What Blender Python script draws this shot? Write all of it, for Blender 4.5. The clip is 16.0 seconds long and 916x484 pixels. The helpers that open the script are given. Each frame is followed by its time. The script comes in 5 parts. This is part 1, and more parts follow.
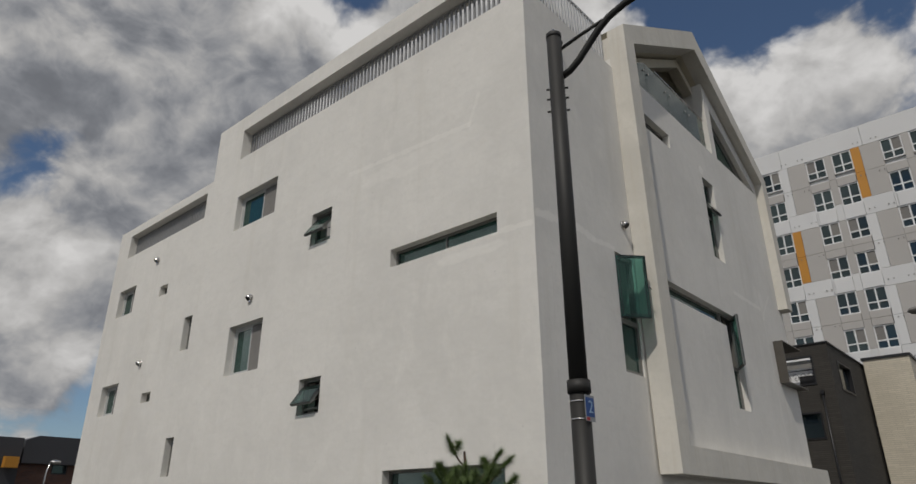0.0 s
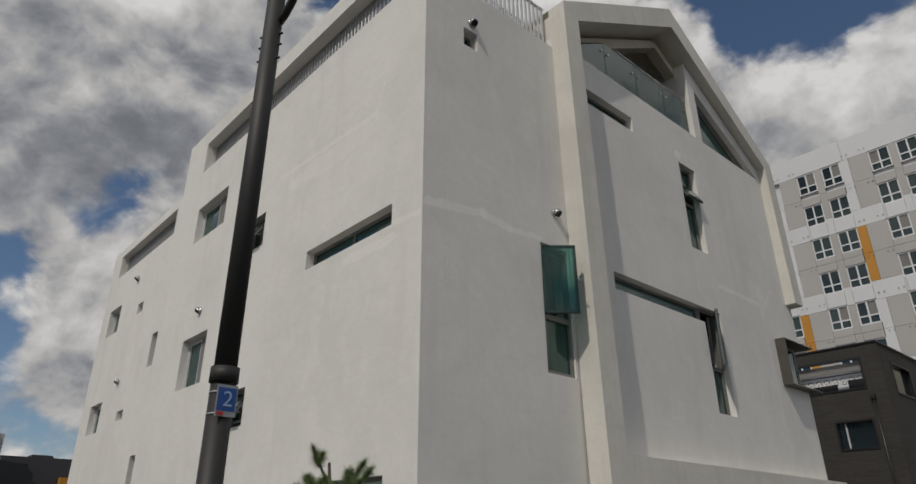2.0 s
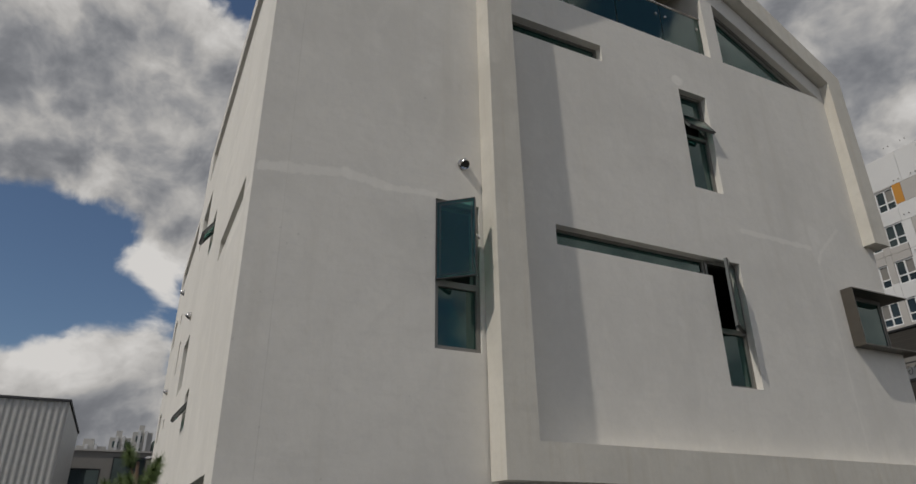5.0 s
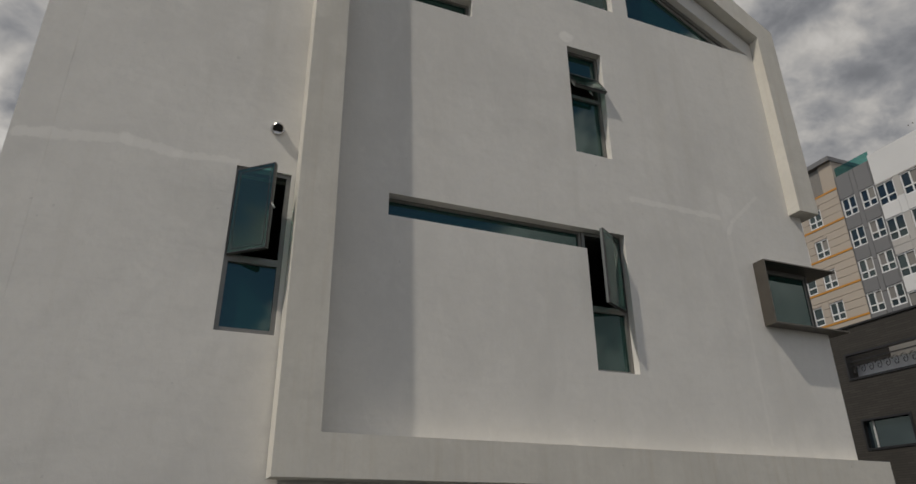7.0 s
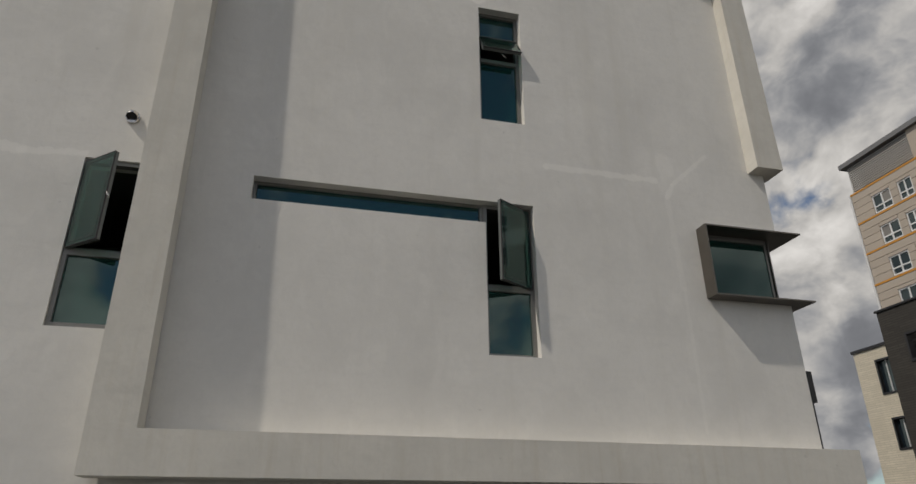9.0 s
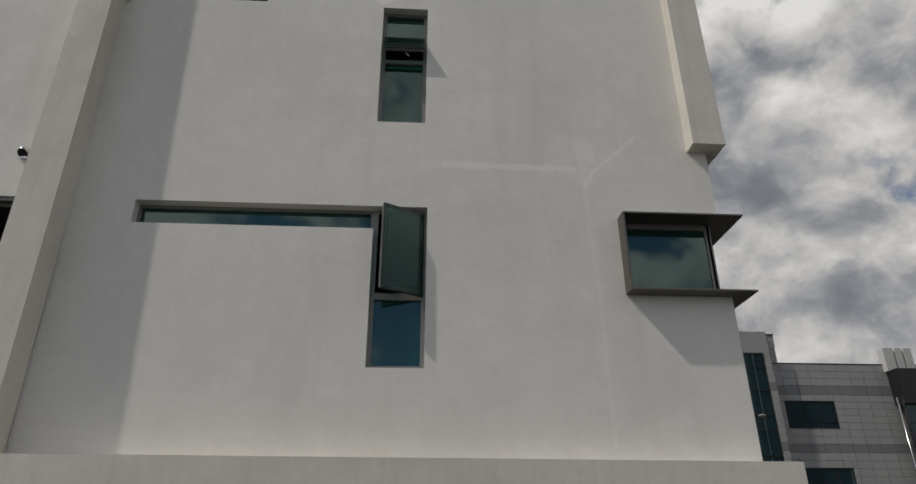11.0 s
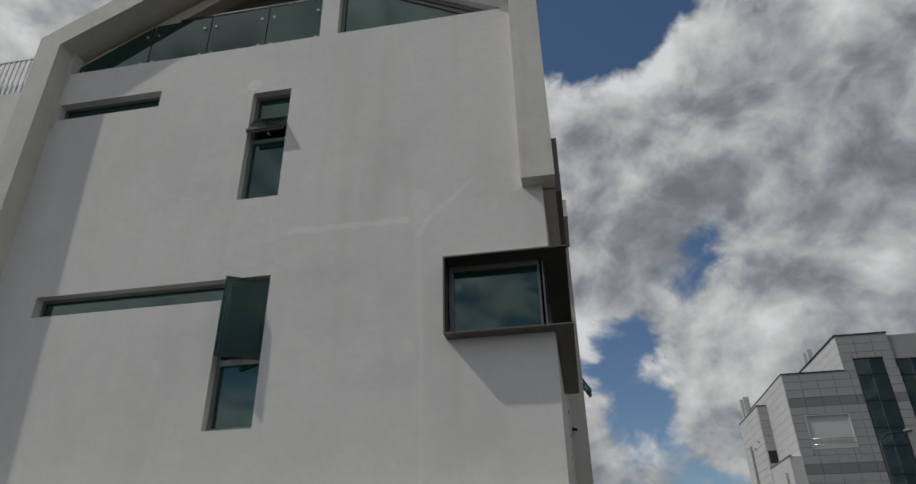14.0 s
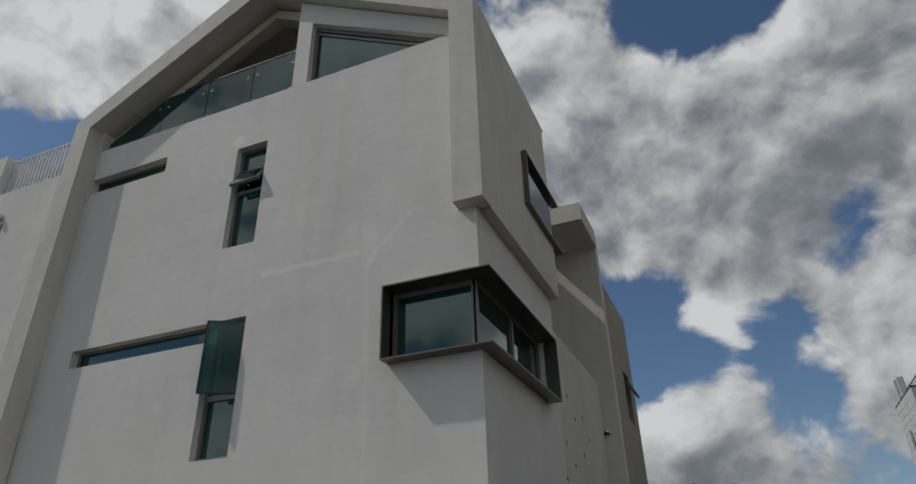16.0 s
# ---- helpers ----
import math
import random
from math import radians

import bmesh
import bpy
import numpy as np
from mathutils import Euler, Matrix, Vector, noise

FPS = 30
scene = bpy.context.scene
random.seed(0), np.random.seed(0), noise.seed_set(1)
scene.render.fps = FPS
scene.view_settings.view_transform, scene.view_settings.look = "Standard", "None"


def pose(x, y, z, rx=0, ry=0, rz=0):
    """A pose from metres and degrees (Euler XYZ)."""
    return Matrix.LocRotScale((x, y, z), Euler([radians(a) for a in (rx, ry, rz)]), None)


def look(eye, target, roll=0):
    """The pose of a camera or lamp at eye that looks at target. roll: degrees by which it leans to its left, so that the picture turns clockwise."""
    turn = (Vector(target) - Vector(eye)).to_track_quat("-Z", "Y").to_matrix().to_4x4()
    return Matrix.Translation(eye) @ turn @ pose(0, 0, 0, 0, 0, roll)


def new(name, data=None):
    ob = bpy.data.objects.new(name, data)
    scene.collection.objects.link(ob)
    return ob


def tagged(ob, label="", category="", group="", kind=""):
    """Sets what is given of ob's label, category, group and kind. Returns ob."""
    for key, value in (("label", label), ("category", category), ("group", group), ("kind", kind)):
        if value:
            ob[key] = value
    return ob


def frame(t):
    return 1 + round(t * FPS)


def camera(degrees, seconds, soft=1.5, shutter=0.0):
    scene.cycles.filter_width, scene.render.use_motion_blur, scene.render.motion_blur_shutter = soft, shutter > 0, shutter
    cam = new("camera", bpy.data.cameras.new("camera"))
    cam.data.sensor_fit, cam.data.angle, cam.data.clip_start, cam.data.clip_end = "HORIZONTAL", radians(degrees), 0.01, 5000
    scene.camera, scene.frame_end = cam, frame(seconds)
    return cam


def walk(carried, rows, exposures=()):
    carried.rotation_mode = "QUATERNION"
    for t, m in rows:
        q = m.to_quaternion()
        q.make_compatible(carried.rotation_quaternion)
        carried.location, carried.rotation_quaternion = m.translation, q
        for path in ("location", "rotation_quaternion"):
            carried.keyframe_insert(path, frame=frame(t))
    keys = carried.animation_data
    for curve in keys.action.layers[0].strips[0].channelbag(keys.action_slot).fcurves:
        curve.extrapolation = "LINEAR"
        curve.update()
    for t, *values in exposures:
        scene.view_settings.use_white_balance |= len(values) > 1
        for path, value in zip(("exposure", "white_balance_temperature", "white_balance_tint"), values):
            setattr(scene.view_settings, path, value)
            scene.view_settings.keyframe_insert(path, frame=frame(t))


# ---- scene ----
cam = camera(69.4, 16.0)
PATH = [
    (0, (-0.262, -0.218, 1.729), (-1.483, 1.17, 2.492), -0.2),
    (0.5, (0.058, 0.296, 1.76), (-1.164, 1.674, 2.541), -0.2),
    (1, (0.358, 0.862, 1.726), (-0.891, 2.208, 2.519), -0.3),
    (1.5, (0.675, 1.454, 1.725), (-0.614, 2.756, 2.527), -0.2),
    (2, (0.906, 2.064, 1.709), (-0.45, 3.291, 2.518), -0.3),
    (2.5, (1.116, 2.68, 1.703), (-0.293, 3.842, 2.518), -0.2),
    (3, (1.226, 3.269, 1.664), (-0.251, 4.343, 2.481), -0.2),
    (3.2, (1.336, 3.545, 1.708), (-0.171, 4.577, 2.524), -0.4),
    (5.5, (2.0, 6.711, 1.75), (0.347, 7.491, 2.562), -0.4),
    (6, (2.073, 7.433, 1.769), (0.407, 8.188, 2.578), -0.5),
    (6.5, (2.12, 8.193, 1.761), (0.434, 8.905, 2.567), -0.5),
    (7, (2.156, 8.923, 1.777), (0.466, 9.623, 2.586), -0.4),
    (7.5, (2.195, 9.636, 1.815), (0.489, 10.299, 2.62), -0.4),
    (8, (2.294, 10.296, 1.803), (0.569, 10.902, 2.613), -0.4),
    (8.5, (2.288, 10.946, 1.8), (0.531, 11.458, 2.605), -0.5),
    (9, (2.325, 11.63, 1.795), (0.55, 12.079, 2.599), -0.4),
    (9.5, (2.344, 12.284, 1.831), (0.545, 12.663, 2.618), -0.3),
    (12, (2.297, 15.774, 1.883), (0.512, 15.759, 2.784), -0.3),
    (12.5, (2.365, 16.365, 1.897), (0.588, 16.304, 2.812), -0.7),
    (13, (2.404, 17.052, 1.901), (0.638, 16.903, 2.828), -1.0),
    (13.5, (2.517, 17.749, 1.916), (0.763, 17.528, 2.851), -1.0),
    (14, (2.478, 18.408, 1.922), (0.738, 18.103, 2.858), -1.1),
    (14.5, (2.441, 19.052, 1.93), (0.722, 18.665, 2.875), -1.1),
    (15, (2.352, 19.66, 1.942), (0.658, 19.174, 2.887), -1.3),
    (15.5, (2.307, 20.332, 1.987), (0.632, 19.787, 2.935), -1.3),
    (16, (2.218, 20.932, 1.961), (0.59, 20.264, 2.911), -1.6),
]
walk(cam, [(t, look(eye, target, roll)) for t, eye, target, roll in PATH],
     exposures=[(0.0, -0.46, 6560, 10), (3.0, -0.42, 6560, 10), (5.5, -0.46, 6720, 10), (9.5, -0.24, 6800, 10), (12.0, -0.3, 6450, 9), (16.0, -0.5, 6300, 8)])

# ---------------------------------------------------------------- light
SUN_FROM = Vector((1.0, -3.0, 3.85)).normalized()
world = bpy.data.worlds.new("sky")
scene.world = world
world.use_nodes = True


def build_sky():
    nt = world.node_tree
    nt.nodes.clear()
    N, L = nt.nodes.new, nt.links.new
    out = N("ShaderNodeOutputWorld")
    tc = N("ShaderNodeTexCoord")
    sky = N("ShaderNodeTexSky")
    sky.sky_type = 'NISHITA'
    sky.sun_disc = False
    sky.ozone_density = 4.0
    sky.dust_density = 0.4
    sky.sun_elevation = math.asin(SUN_FROM.z)
    sky.sun_rotation = math.atan2(SUN_FROM.x, SUN_FROM.y)
    blue = N("ShaderNodeBackground")
    blue.inputs["Strength"].default_value = 0.085
    L(sky.outputs[0], blue.inputs[0])
    # cumulus: broad cover, billows, lit tops and grey undersides
    def fbm(scale, detail, rough, dist, vec):
        n = N("ShaderNodeTexNoise")
        n.inputs["Scale"].default_value = scale
        n.inputs["Detail"].default_value = detail
        n.inputs["Roughness"].default_value = rough
        n.inputs["Distortion"].default_value = dist
        L(vec, n.inputs["Vector"])
        return n.outputs["Fac"]

    def billows(scale, vec):
        n = N("ShaderNodeTexVoronoi")
        n.feature = 'SMOOTH_F1'
        n.inputs["Scale"].default_value = scale
        n.inputs["Detail"].default_value = 5
        n.inputs["Roughness"].default_value = 0.55
        n.inputs["Smoothness"].default_value = 0.6
        L(vec, n.inputs["Vector"])
        return n.outputs["Distance"]

    def ramp(fac, a, b, lo=0.0, hi=1.0):
        r = N("ShaderNodeMapRange")
        r.interpolation_type = 'SMOOTHSTEP'
        L(fac, r.inputs["Value"])
        r.inputs["From Min"].default_value, r.inputs["From Max"].default_value = a, b
        r.inputs["To Min"].default_value, r.inputs["To Max"].default_value = lo, hi
        return r.outputs[0]

    def math2(op, a, b):
        m = N("ShaderNodeMath")
        m.operation = op
        for k, v in enumerate((a, b)):
            if isinstance(v, (int, float)):
                m.inputs[k].default_value = v
            else:
                L(v, m.inputs[k])
        return m.outputs[0]

    def moved(vec, by):
        a = N("ShaderNodeVectorMath")
        L(vec, a.inputs[0])
        a.inputs[1].default_value = tuple(by)
        return a.outputs[0]

    def toward(direction):
        d = N("ShaderNodeVectorMath")
        d.operation = 'DOT_PRODUCT'
        L(tc.outputs["Generated"], d.inputs[0])
        d.inputs[1].default_value = tuple(direction)
        return d.outputs["Value"]

    def lobe(azimuth, height, radius):
        """1 towards a place in the sky, falling softly to 0 past the radius; degrees."""
        a, h = radians(azimuth), radians(height)
        way = (math.sin(a) * math.cos(h), math.cos(a) * math.cos(h), math.sin(h))
        return ramp(toward(way), math.cos(radians(radius * 1.6)), math.cos(radians(radius * 0.25)))

    place = moved(tc.outputs["Generated"], CLOUD_SHIFT)
    mp = N("ShaderNodeMapping")
    mp.inputs["Scale"].default_value = (1.0, 1.0, 1.25)
    L(place, mp.inputs[0])
    warp = N("ShaderNodeTexNoise")
    warp.inputs["Scale"].default_value = 5.0
    warp.inputs["Detail"].default_value = 4
    L(mp.outputs[0], warp.inputs["Vector"])
    bent = N("ShaderNodeVectorMath")
    bent.operation = 'MULTIPLY_ADD'
    L(warp.outputs["Color"], bent.inputs[0])
    bent.inputs[1].default_value = (0.10, 0.10, 0.10)
    L(mp.outputs[0], bent.inputs[2])

    def density(vec):
        puffs = math2('MULTIPLY', math2('SUBTRACT', 0.42, billows(5.5, vec)), 0.22)
        return math2('ADD', fbm(2.6, 10, 0.54, 0.0, vec), puffs)

    here = density(bent.outputs[0])
    above = density(moved(bent.outputs[0], Vector((0, 0, 0.045)) + SUN_FROM * 0.02))
    bias, grey = 0.0, 0.0
    for azimuth, height, radius, amount in GAPS:
        bias = math2('ADD', bias, math2('MULTIPLY', lobe(azimuth, height, radius), -amount))
    for azimuth, height, radius, amount, dark in BANKS:
        f = lobe(azimuth, height, radius)
        bias = math2('ADD', bias, math2('MULTIPLY', f, amount))
        grey = math2('ADD', grey, math2('MULTIPLY', f, dark))
    body = math2('ADD', here, bias)
    cover = ramp(body, 0.27, 0.37)
    depth = ramp(body, 0.34, 0.70)
    relief = math2('SUBTRACT', here, above)
    lum = math2('ADD', math2('MULTIPLY', relief, 3.0), math2('SUBTRACT', 0.60, math2('MULTIPLY', depth, 0.30)))
    lum = math2('SUBTRACT', lum, grey)
    # broad clouds are brighter towards the sun
    lum = math2('MULTIPLY', lum, ramp(toward(Vector((SUN_FROM.x, SUN_FROM.y, 0)).normalized()), -0.7, 0.9, 0.95, 1.15))
    soft = N("ShaderNodeMath")
    soft.operation = 'SMOOTH_MAX'
    L(lum, soft.inputs[0])
    soft.inputs[1].default_value, soft.inputs[2].default_value = 0.22, 0.30
    lum = math2('MINIMUM', soft.outputs[0], 0.85)
    tint = N("ShaderNodeMix")
    tint.data_type = 'RGBA'
    tint.inputs["A"].default_value = (0.90, 0.95, 1.06, 1)
    tint.inputs["B"].default_value = (1.0, 0.99, 0.98, 1)
    L(ramp(lum, 0.2, 0.6), tint.inputs["Factor"])
    white = N("ShaderNodeBackground")
    L(tint.outputs["Result"], white.inputs[0])
    L(lum, white.inputs["Strength"])
    mix = N("ShaderNodeMixShader")
    L(cover, mix.inputs[0])
    L(blue.outputs[0], mix.inputs[1])
    L(white.outputs[0], mix.inputs[2])
    L(mix.outputs[0], out.inputs[0])


# blue gaps and cloud banks: azimuth from +y towards +x, height, radius in degrees, amount, greyness
GAPS = ((-73, 46, 7, 0.19), (-84, 46, 6, 0.18), (-56, 42, 5, 0.15), (-53, 30, 4, 0.12), (-87, 14.5, 5, 0.17),
        (-97, 18, 5, 0.19), (-14, 38, 5, 0.16), (-46, 25, 4, 0.15), (-152, 33, 6, 0.19))
BANKS = ((-67, 34, 8, 0.16, -0.12), (-77, 36, 6, 0.15, -0.10), (-64, 24, 8, 0.16, 0.05), (-84, 29, 5, 0.20, 0.07),
         (-99, 34, 8, 0.20, 0.05), (-93, 9, 6, 0.18, -0.05), (-36, 33, 10, 0.20, 0.0), (-47, 18, 4, 0.12, -0.10),
         (-150, 43, 9, 0.20, -0.32), (-75, 17, 7, 0.17, 0.02), (-12, 31, 6, 0.16, -0.12), (-90, 24, 5, 0.17, -0.08))
CLOUD_SHIFT = (1.9, 0.7, 0.15)
build_sky()
sun = new("sun", bpy.data.lights.new("sun", 'SUN'))
sun.data.energy = 2.5
sun.data.angle = radians(0.9)
sun.data.color = (1.0, 0.95, 0.87)
sun.matrix_world = look(SUN_FROM * 60, (0, 0, 0))

# ---------------------------------------------------------------- materials


class Mat:
    """A small helper round a Principled material."""

    def __init__(self, name, color, rough=0.6, metal=0.0):
        self.m = bpy.data.materials.new(name)
        self.m.use_nodes = True
        self.nt = self.m.node_tree
        self.p = self.nt.nodes["Principled BSDF"]
        self.p.inputs["Base Color"].default_value = (*color, 1)
        self.p.inputs["Roughness"].default_value = rough
        self.p.inputs["Metallic"].default_value = metal
        self.color = None
        self.base = color

    def N(self, kind):
        return self.nt.nodes.new(kind)

    def L(self, a, b):
        self.nt.links.new(a, b)

    def pos(self, scale=(1, 1, 1)):
        g = self.N("ShaderNodeNewGeometry")
        mp = self.N("ShaderNodeMapping")
        mp.inputs["Scale"].default_value = scale
        self.L(g.outputs["Position"], mp.inputs[0])
        return mp.outputs[0]

    def noise(self, scale, detail=5, rough=0.55, stretch=(1, 1, 1), dist=0.0):
        n = self.N("ShaderNodeTexNoise")
        n.inputs["Scale"].default_value = scale
        n.inputs["Detail"].default_value = detail
        n.inputs["Roughness"].default_value = rough
        n.inputs["Distortion"].default_value = dist
        self.L(self.pos(stretch), n.inputs["Vector"])
        return n.outputs["Fac"]

    def ramp(self, fac, a, b, lo=0.0, hi=1.0):
        r = self.N("ShaderNodeMapRange")
        r.interpolation_type = 'SMOOTHSTEP'
        self.L(fac, r.inputs["Value"])
        for k, v in zip(("From Min", "From Max", "To Min", "To Max"), (a, b, lo, hi)):
            r.inputs[k].default_value = v
        return r.outputs[0]

    def blend(self, fac, color, mode='MIX'):
        """Lay color over what is there, by fac."""
        x = self.N("ShaderNodeMix")
        x.data_type, x.blend_type = 'RGBA', mode
        if self.color is None:
            x.inputs["A"].default_value = (*self.base, 1)
        else:
            self.L(self.color, x.inputs["A"])
        if isinstance(color, tuple):
            x.inputs["B"].default_value = (*color, 1)
        else:
            self.L(color, x.inputs["B"])
        if isinstance(fac, float):
            x.inputs["Factor"].default_value = fac
        else:
            self.L(fac, x.inputs["Factor"])
        self.color = x.outputs["Result"]
        self.L(self.color, self.p.inputs["Base Color"])
        return self

    def bump(self, fac, strength, distance=0.01):
        b = self.N("ShaderNodeBump")
        b.inputs["Strength"].default_value = strength
        b.inputs["Distance"].default_value = distance
        self.L(fac, b.inputs["Height"])
        old = self.p.inputs["Normal"].links
        if old:
            self.L(old[0].from_socket, b.inputs["Normal"])
        self.L(b.outputs[0], self.p.inputs["Normal"])
        return self

    def patch(self, centre, half, wobble=0.35, scale=3.0):
        """Mask of a smear: 1 inside an ellipse-like box round centre, ragged at its edge."""
        g = self.N("ShaderNodeNewGeometry")
        n = self.N("ShaderNodeTexNoise")
        n.inputs["Scale"].default_value = scale
        n.inputs["Detail"].default_value = 5
        self.L(g.outputs["Position"], n.inputs["Vector"])
        s = self.N("ShaderNodeVectorMath")
        s.operation = 'SUBTRACT'
        self.L(g.outputs["Position"], s.inputs[0])
        s.inputs[1].default_value = centre
        d = self.N("ShaderNodeVectorMath")
        d.operation = 'DIVIDE'
        self.L(s.outputs[0], d.inputs[0])
        d.inputs[1].default_value = half
        ln = self.N("ShaderNodeVectorMath")
        ln.operation = 'LENGTH'
        self.L(d.outputs[0], ln.inputs[0])
        a = self.N("ShaderNodeMath")
        a.operation = 'MULTIPLY_ADD'
        self.L(n.outputs["Fac"], a.inputs[0])
        a.inputs[1].default_value = wobble * 4
        self.L(ln.outputs["Value"], a.inputs[2])
        return self.ramp(a.outputs[0], 0.55 + wobble * 2, 1.05 + wobble * 2, 1.0, 0.0)


    def stroke(self, a, b, width, wobble=0.5):
        """Mask of a ragged filled crack or a sweep of filler from a to b."""
        a, b = Vector(a), Vector(b)
        ba = b - a
        g = self.N("ShaderNodeNewGeometry")

        def vm(op, p, q):
            n = self.N("ShaderNodeVectorMath")
            n.operation = op
            for k, v in enumerate((p, q)):
                if v is None:
                    continue
                if isinstance(v, Vector):
                    n.inputs[k].default_value = v[:]
                elif isinstance(v, float):
                    n.inputs["Scale"].default_value = v
                else:
                    self.L(v, n.inputs["Scale" if op == 'SCALE' and k else k])
            return n

        pa = vm('SUBTRACT', g.outputs["Position"], a).outputs[0]
        along = vm('DOT_PRODUCT', pa, ba / ba.length_squared).outputs["Value"]
        c = self.N("ShaderNodeClamp")
        self.L(along, c.inputs[0])
        line = self.N("ShaderNodeCombineXYZ")
        for k in range(3):
            self.L(c.outputs[0], line.inputs[k])
        off = vm('SUBTRACT', pa, vm('MULTIPLY', line.outputs[0], ba).outputs[0]).outputs[0]
        d = vm('LENGTH', off, None).outputs["Value"]
        m = self.N("ShaderNodeMath")
        m.operation = 'MULTIPLY_ADD'
        self.L(self.noise(7.0, 5, 0.6), m.inputs[0])
        m.inputs[1].default_value = width * wobble * 4
        self.L(d, m.inputs[2])
        return self.ramp(m.outputs[0], width * (0.5 + wobble * 2), width * (1.2 + wobble * 2), 1.0, 0.0)


def plaster(name, color, patches=(), dirt=1.0, runs=0.0, strokes=()):
    m = Mat(name, color, 0.85)
    dk = tuple(c * 0.83 for c in color)
    lt = tuple(min(1, c * 1.06) for c in color)
    m.blend(m.ramp(m.noise(0.55, 6, 0.6), 0.38, 0.68, 0, 0.55 * dirt), dk)
    m.blend(m.ramp(m.noise(2.4, 6, 0.62, (1, 1, 0.55), 0.6), 0.45, 0.72, 0, 0.5 * dirt), lt)
    m.blend(m.ramp(m.noise(1.6, 5, 0.6, (1.6, 1.6, 0.12)), 0.52, 0.78, 0, 0.35 * dirt), tuple(c * f for c, f in zip(dk, (0.97, 0.95, 0.9))))
    m.blend(m.ramp(m.noise(14, 6, 0.7, (1, 1, 0.8), 0.5), 0.42, 0.70, 0, 0.30 * dirt), tuple(c * 0.88 for c in color))
    m.blend(m.ramp(m.noise(4.0, 6, 0.65, (0.6, 0.6, 1.6), 0.3), 0.50, 0.74, 0, 0.35 * dirt), tuple(c * 0.87 for c in color))
    m.blend(m.ramp(m.noise(9.0, 2, 0.5), 0.755, 0.79, 0, 0.30), tuple(c * 0.6 for c in color))
    m.blend(m.ramp(m.noise(60, 3, 0.6), 0.62, 0.75, 0, 0.14), tuple(c * 0.75 for c in color))
    if runs:
        m.blend(m.ramp(m.noise(9.0, 5, 0.6, (1, 1, 0.05)), 0.48, 0.76, 0, runs), (0.46, 0.38, 0.26))
    for centre, half, amount in patches:
        m.blend(m.ramp(m.patch(centre, half), 0, 1, 0, amount), tuple(min(0.9, c * 1.2) for c in color))
    m.blend(m.ramp(m.noise(5.0, 5, 0.6, (0.30, 0.30, 2.6), 0.4), 0.52, 0.75, 0, 0.30 * dirt), tuple(c * 0.92 for c in color))
    for a, b, width, amount in strokes:
        m.blend(m.ramp(m.stroke(a, b, width), 0, 1, 0, amount), tuple(min(0.9, c * 1.16) for c in color))
    m.bump(m.noise(3.5, 4, 0.55, (0.35, 0.35, 1.6), 0.8), 0.10, 0.014)
    m.bump(m.noise(1.3, 3, 0.5), 0.30, 0.06)
    m.bump(m.noise(5.0, 6, 0.62, (1, 1, 0.8), 0.8), 0.26, 0.014)
    m.bump(m.noise(70, 4, 0.6), 0.14, 0.003)
    return m.m


WHITE = (0.745, 0.722, 0.677)
M_wall = plaster("white_render", WHITE, [
    ((-7.5, 6.8, 7.4), (1.9, 1, 0.22), 0.22), ((-6.3, 6.8, 5.35), (0.9, 1, 0.10), 0.3),
    ((-5, 16.6, 6.62), (1, 0.16, 0.26), 0.25), ((-5, 13.83, 9.18), (1, 0.16, 0.13), 0.8)],
    strokes=[((-5.03, 6.9, 5.68), (-5.03, 7.9, 5.83), 0.075, 0.6), ((-5.03, 7.9, 5.83), (-5.03, 8.45, 5.76), 0.07, 0.6),
             ((-5.03, 8.45, 5.76), (-5.03, 9.1, 5.80), 0.05, 0.6), ((-5.03, 14.75, 6.39), (-5.03, 16.4, 6.37), 0.055, 0.55),
             ((-5.03, 16.55, 6.12), (-5.03, 16.66, 6.33), 0.045, 0.5), ((-5.03, 16.66, 6.33), (-5.03, 17.28, 6.89), 0.035, 0.4),
             ((-5.03, 16.55, 6.12), (-5.03, 16.6, 4.75), 0.05, 0.2), ((-5.03, 16.61, 4.75), (-5.03, 16.62, 2.9), 0.03, 0.2),
             ((-9.2, 6.82, 7.74), (-6.2, 6.82, 7.60), 0.05, 0.35), ((-6.2, 6.82, 7.60), (-6.0, 6.82, 8.1), 0.04, 0.3),
             ((-5.8, 6.82, 5.56), (-5.1, 6.82, 5.52), 0.05, 0.4)])
M_frame = plaster("cream_render_frame", (0.67, 0.64, 0.575), dirt=1.3, runs=0.2)
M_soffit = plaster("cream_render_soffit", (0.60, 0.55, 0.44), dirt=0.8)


def glass_mat(name, color, ior=1.9, trans=0.35):
    m = Mat(name, color, 0.025)
    m.p.inputs["IOR"].default_value = ior
    m.p.inputs["Transmission Weight"].default_value = trans
    m.p.inputs["Specular Tint"].default_value = (0.78, 1.0, 0.97, 1)
    m.bump(m.noise(1.1, 2, 0.5), 0.06, 0.02)
    return m.m


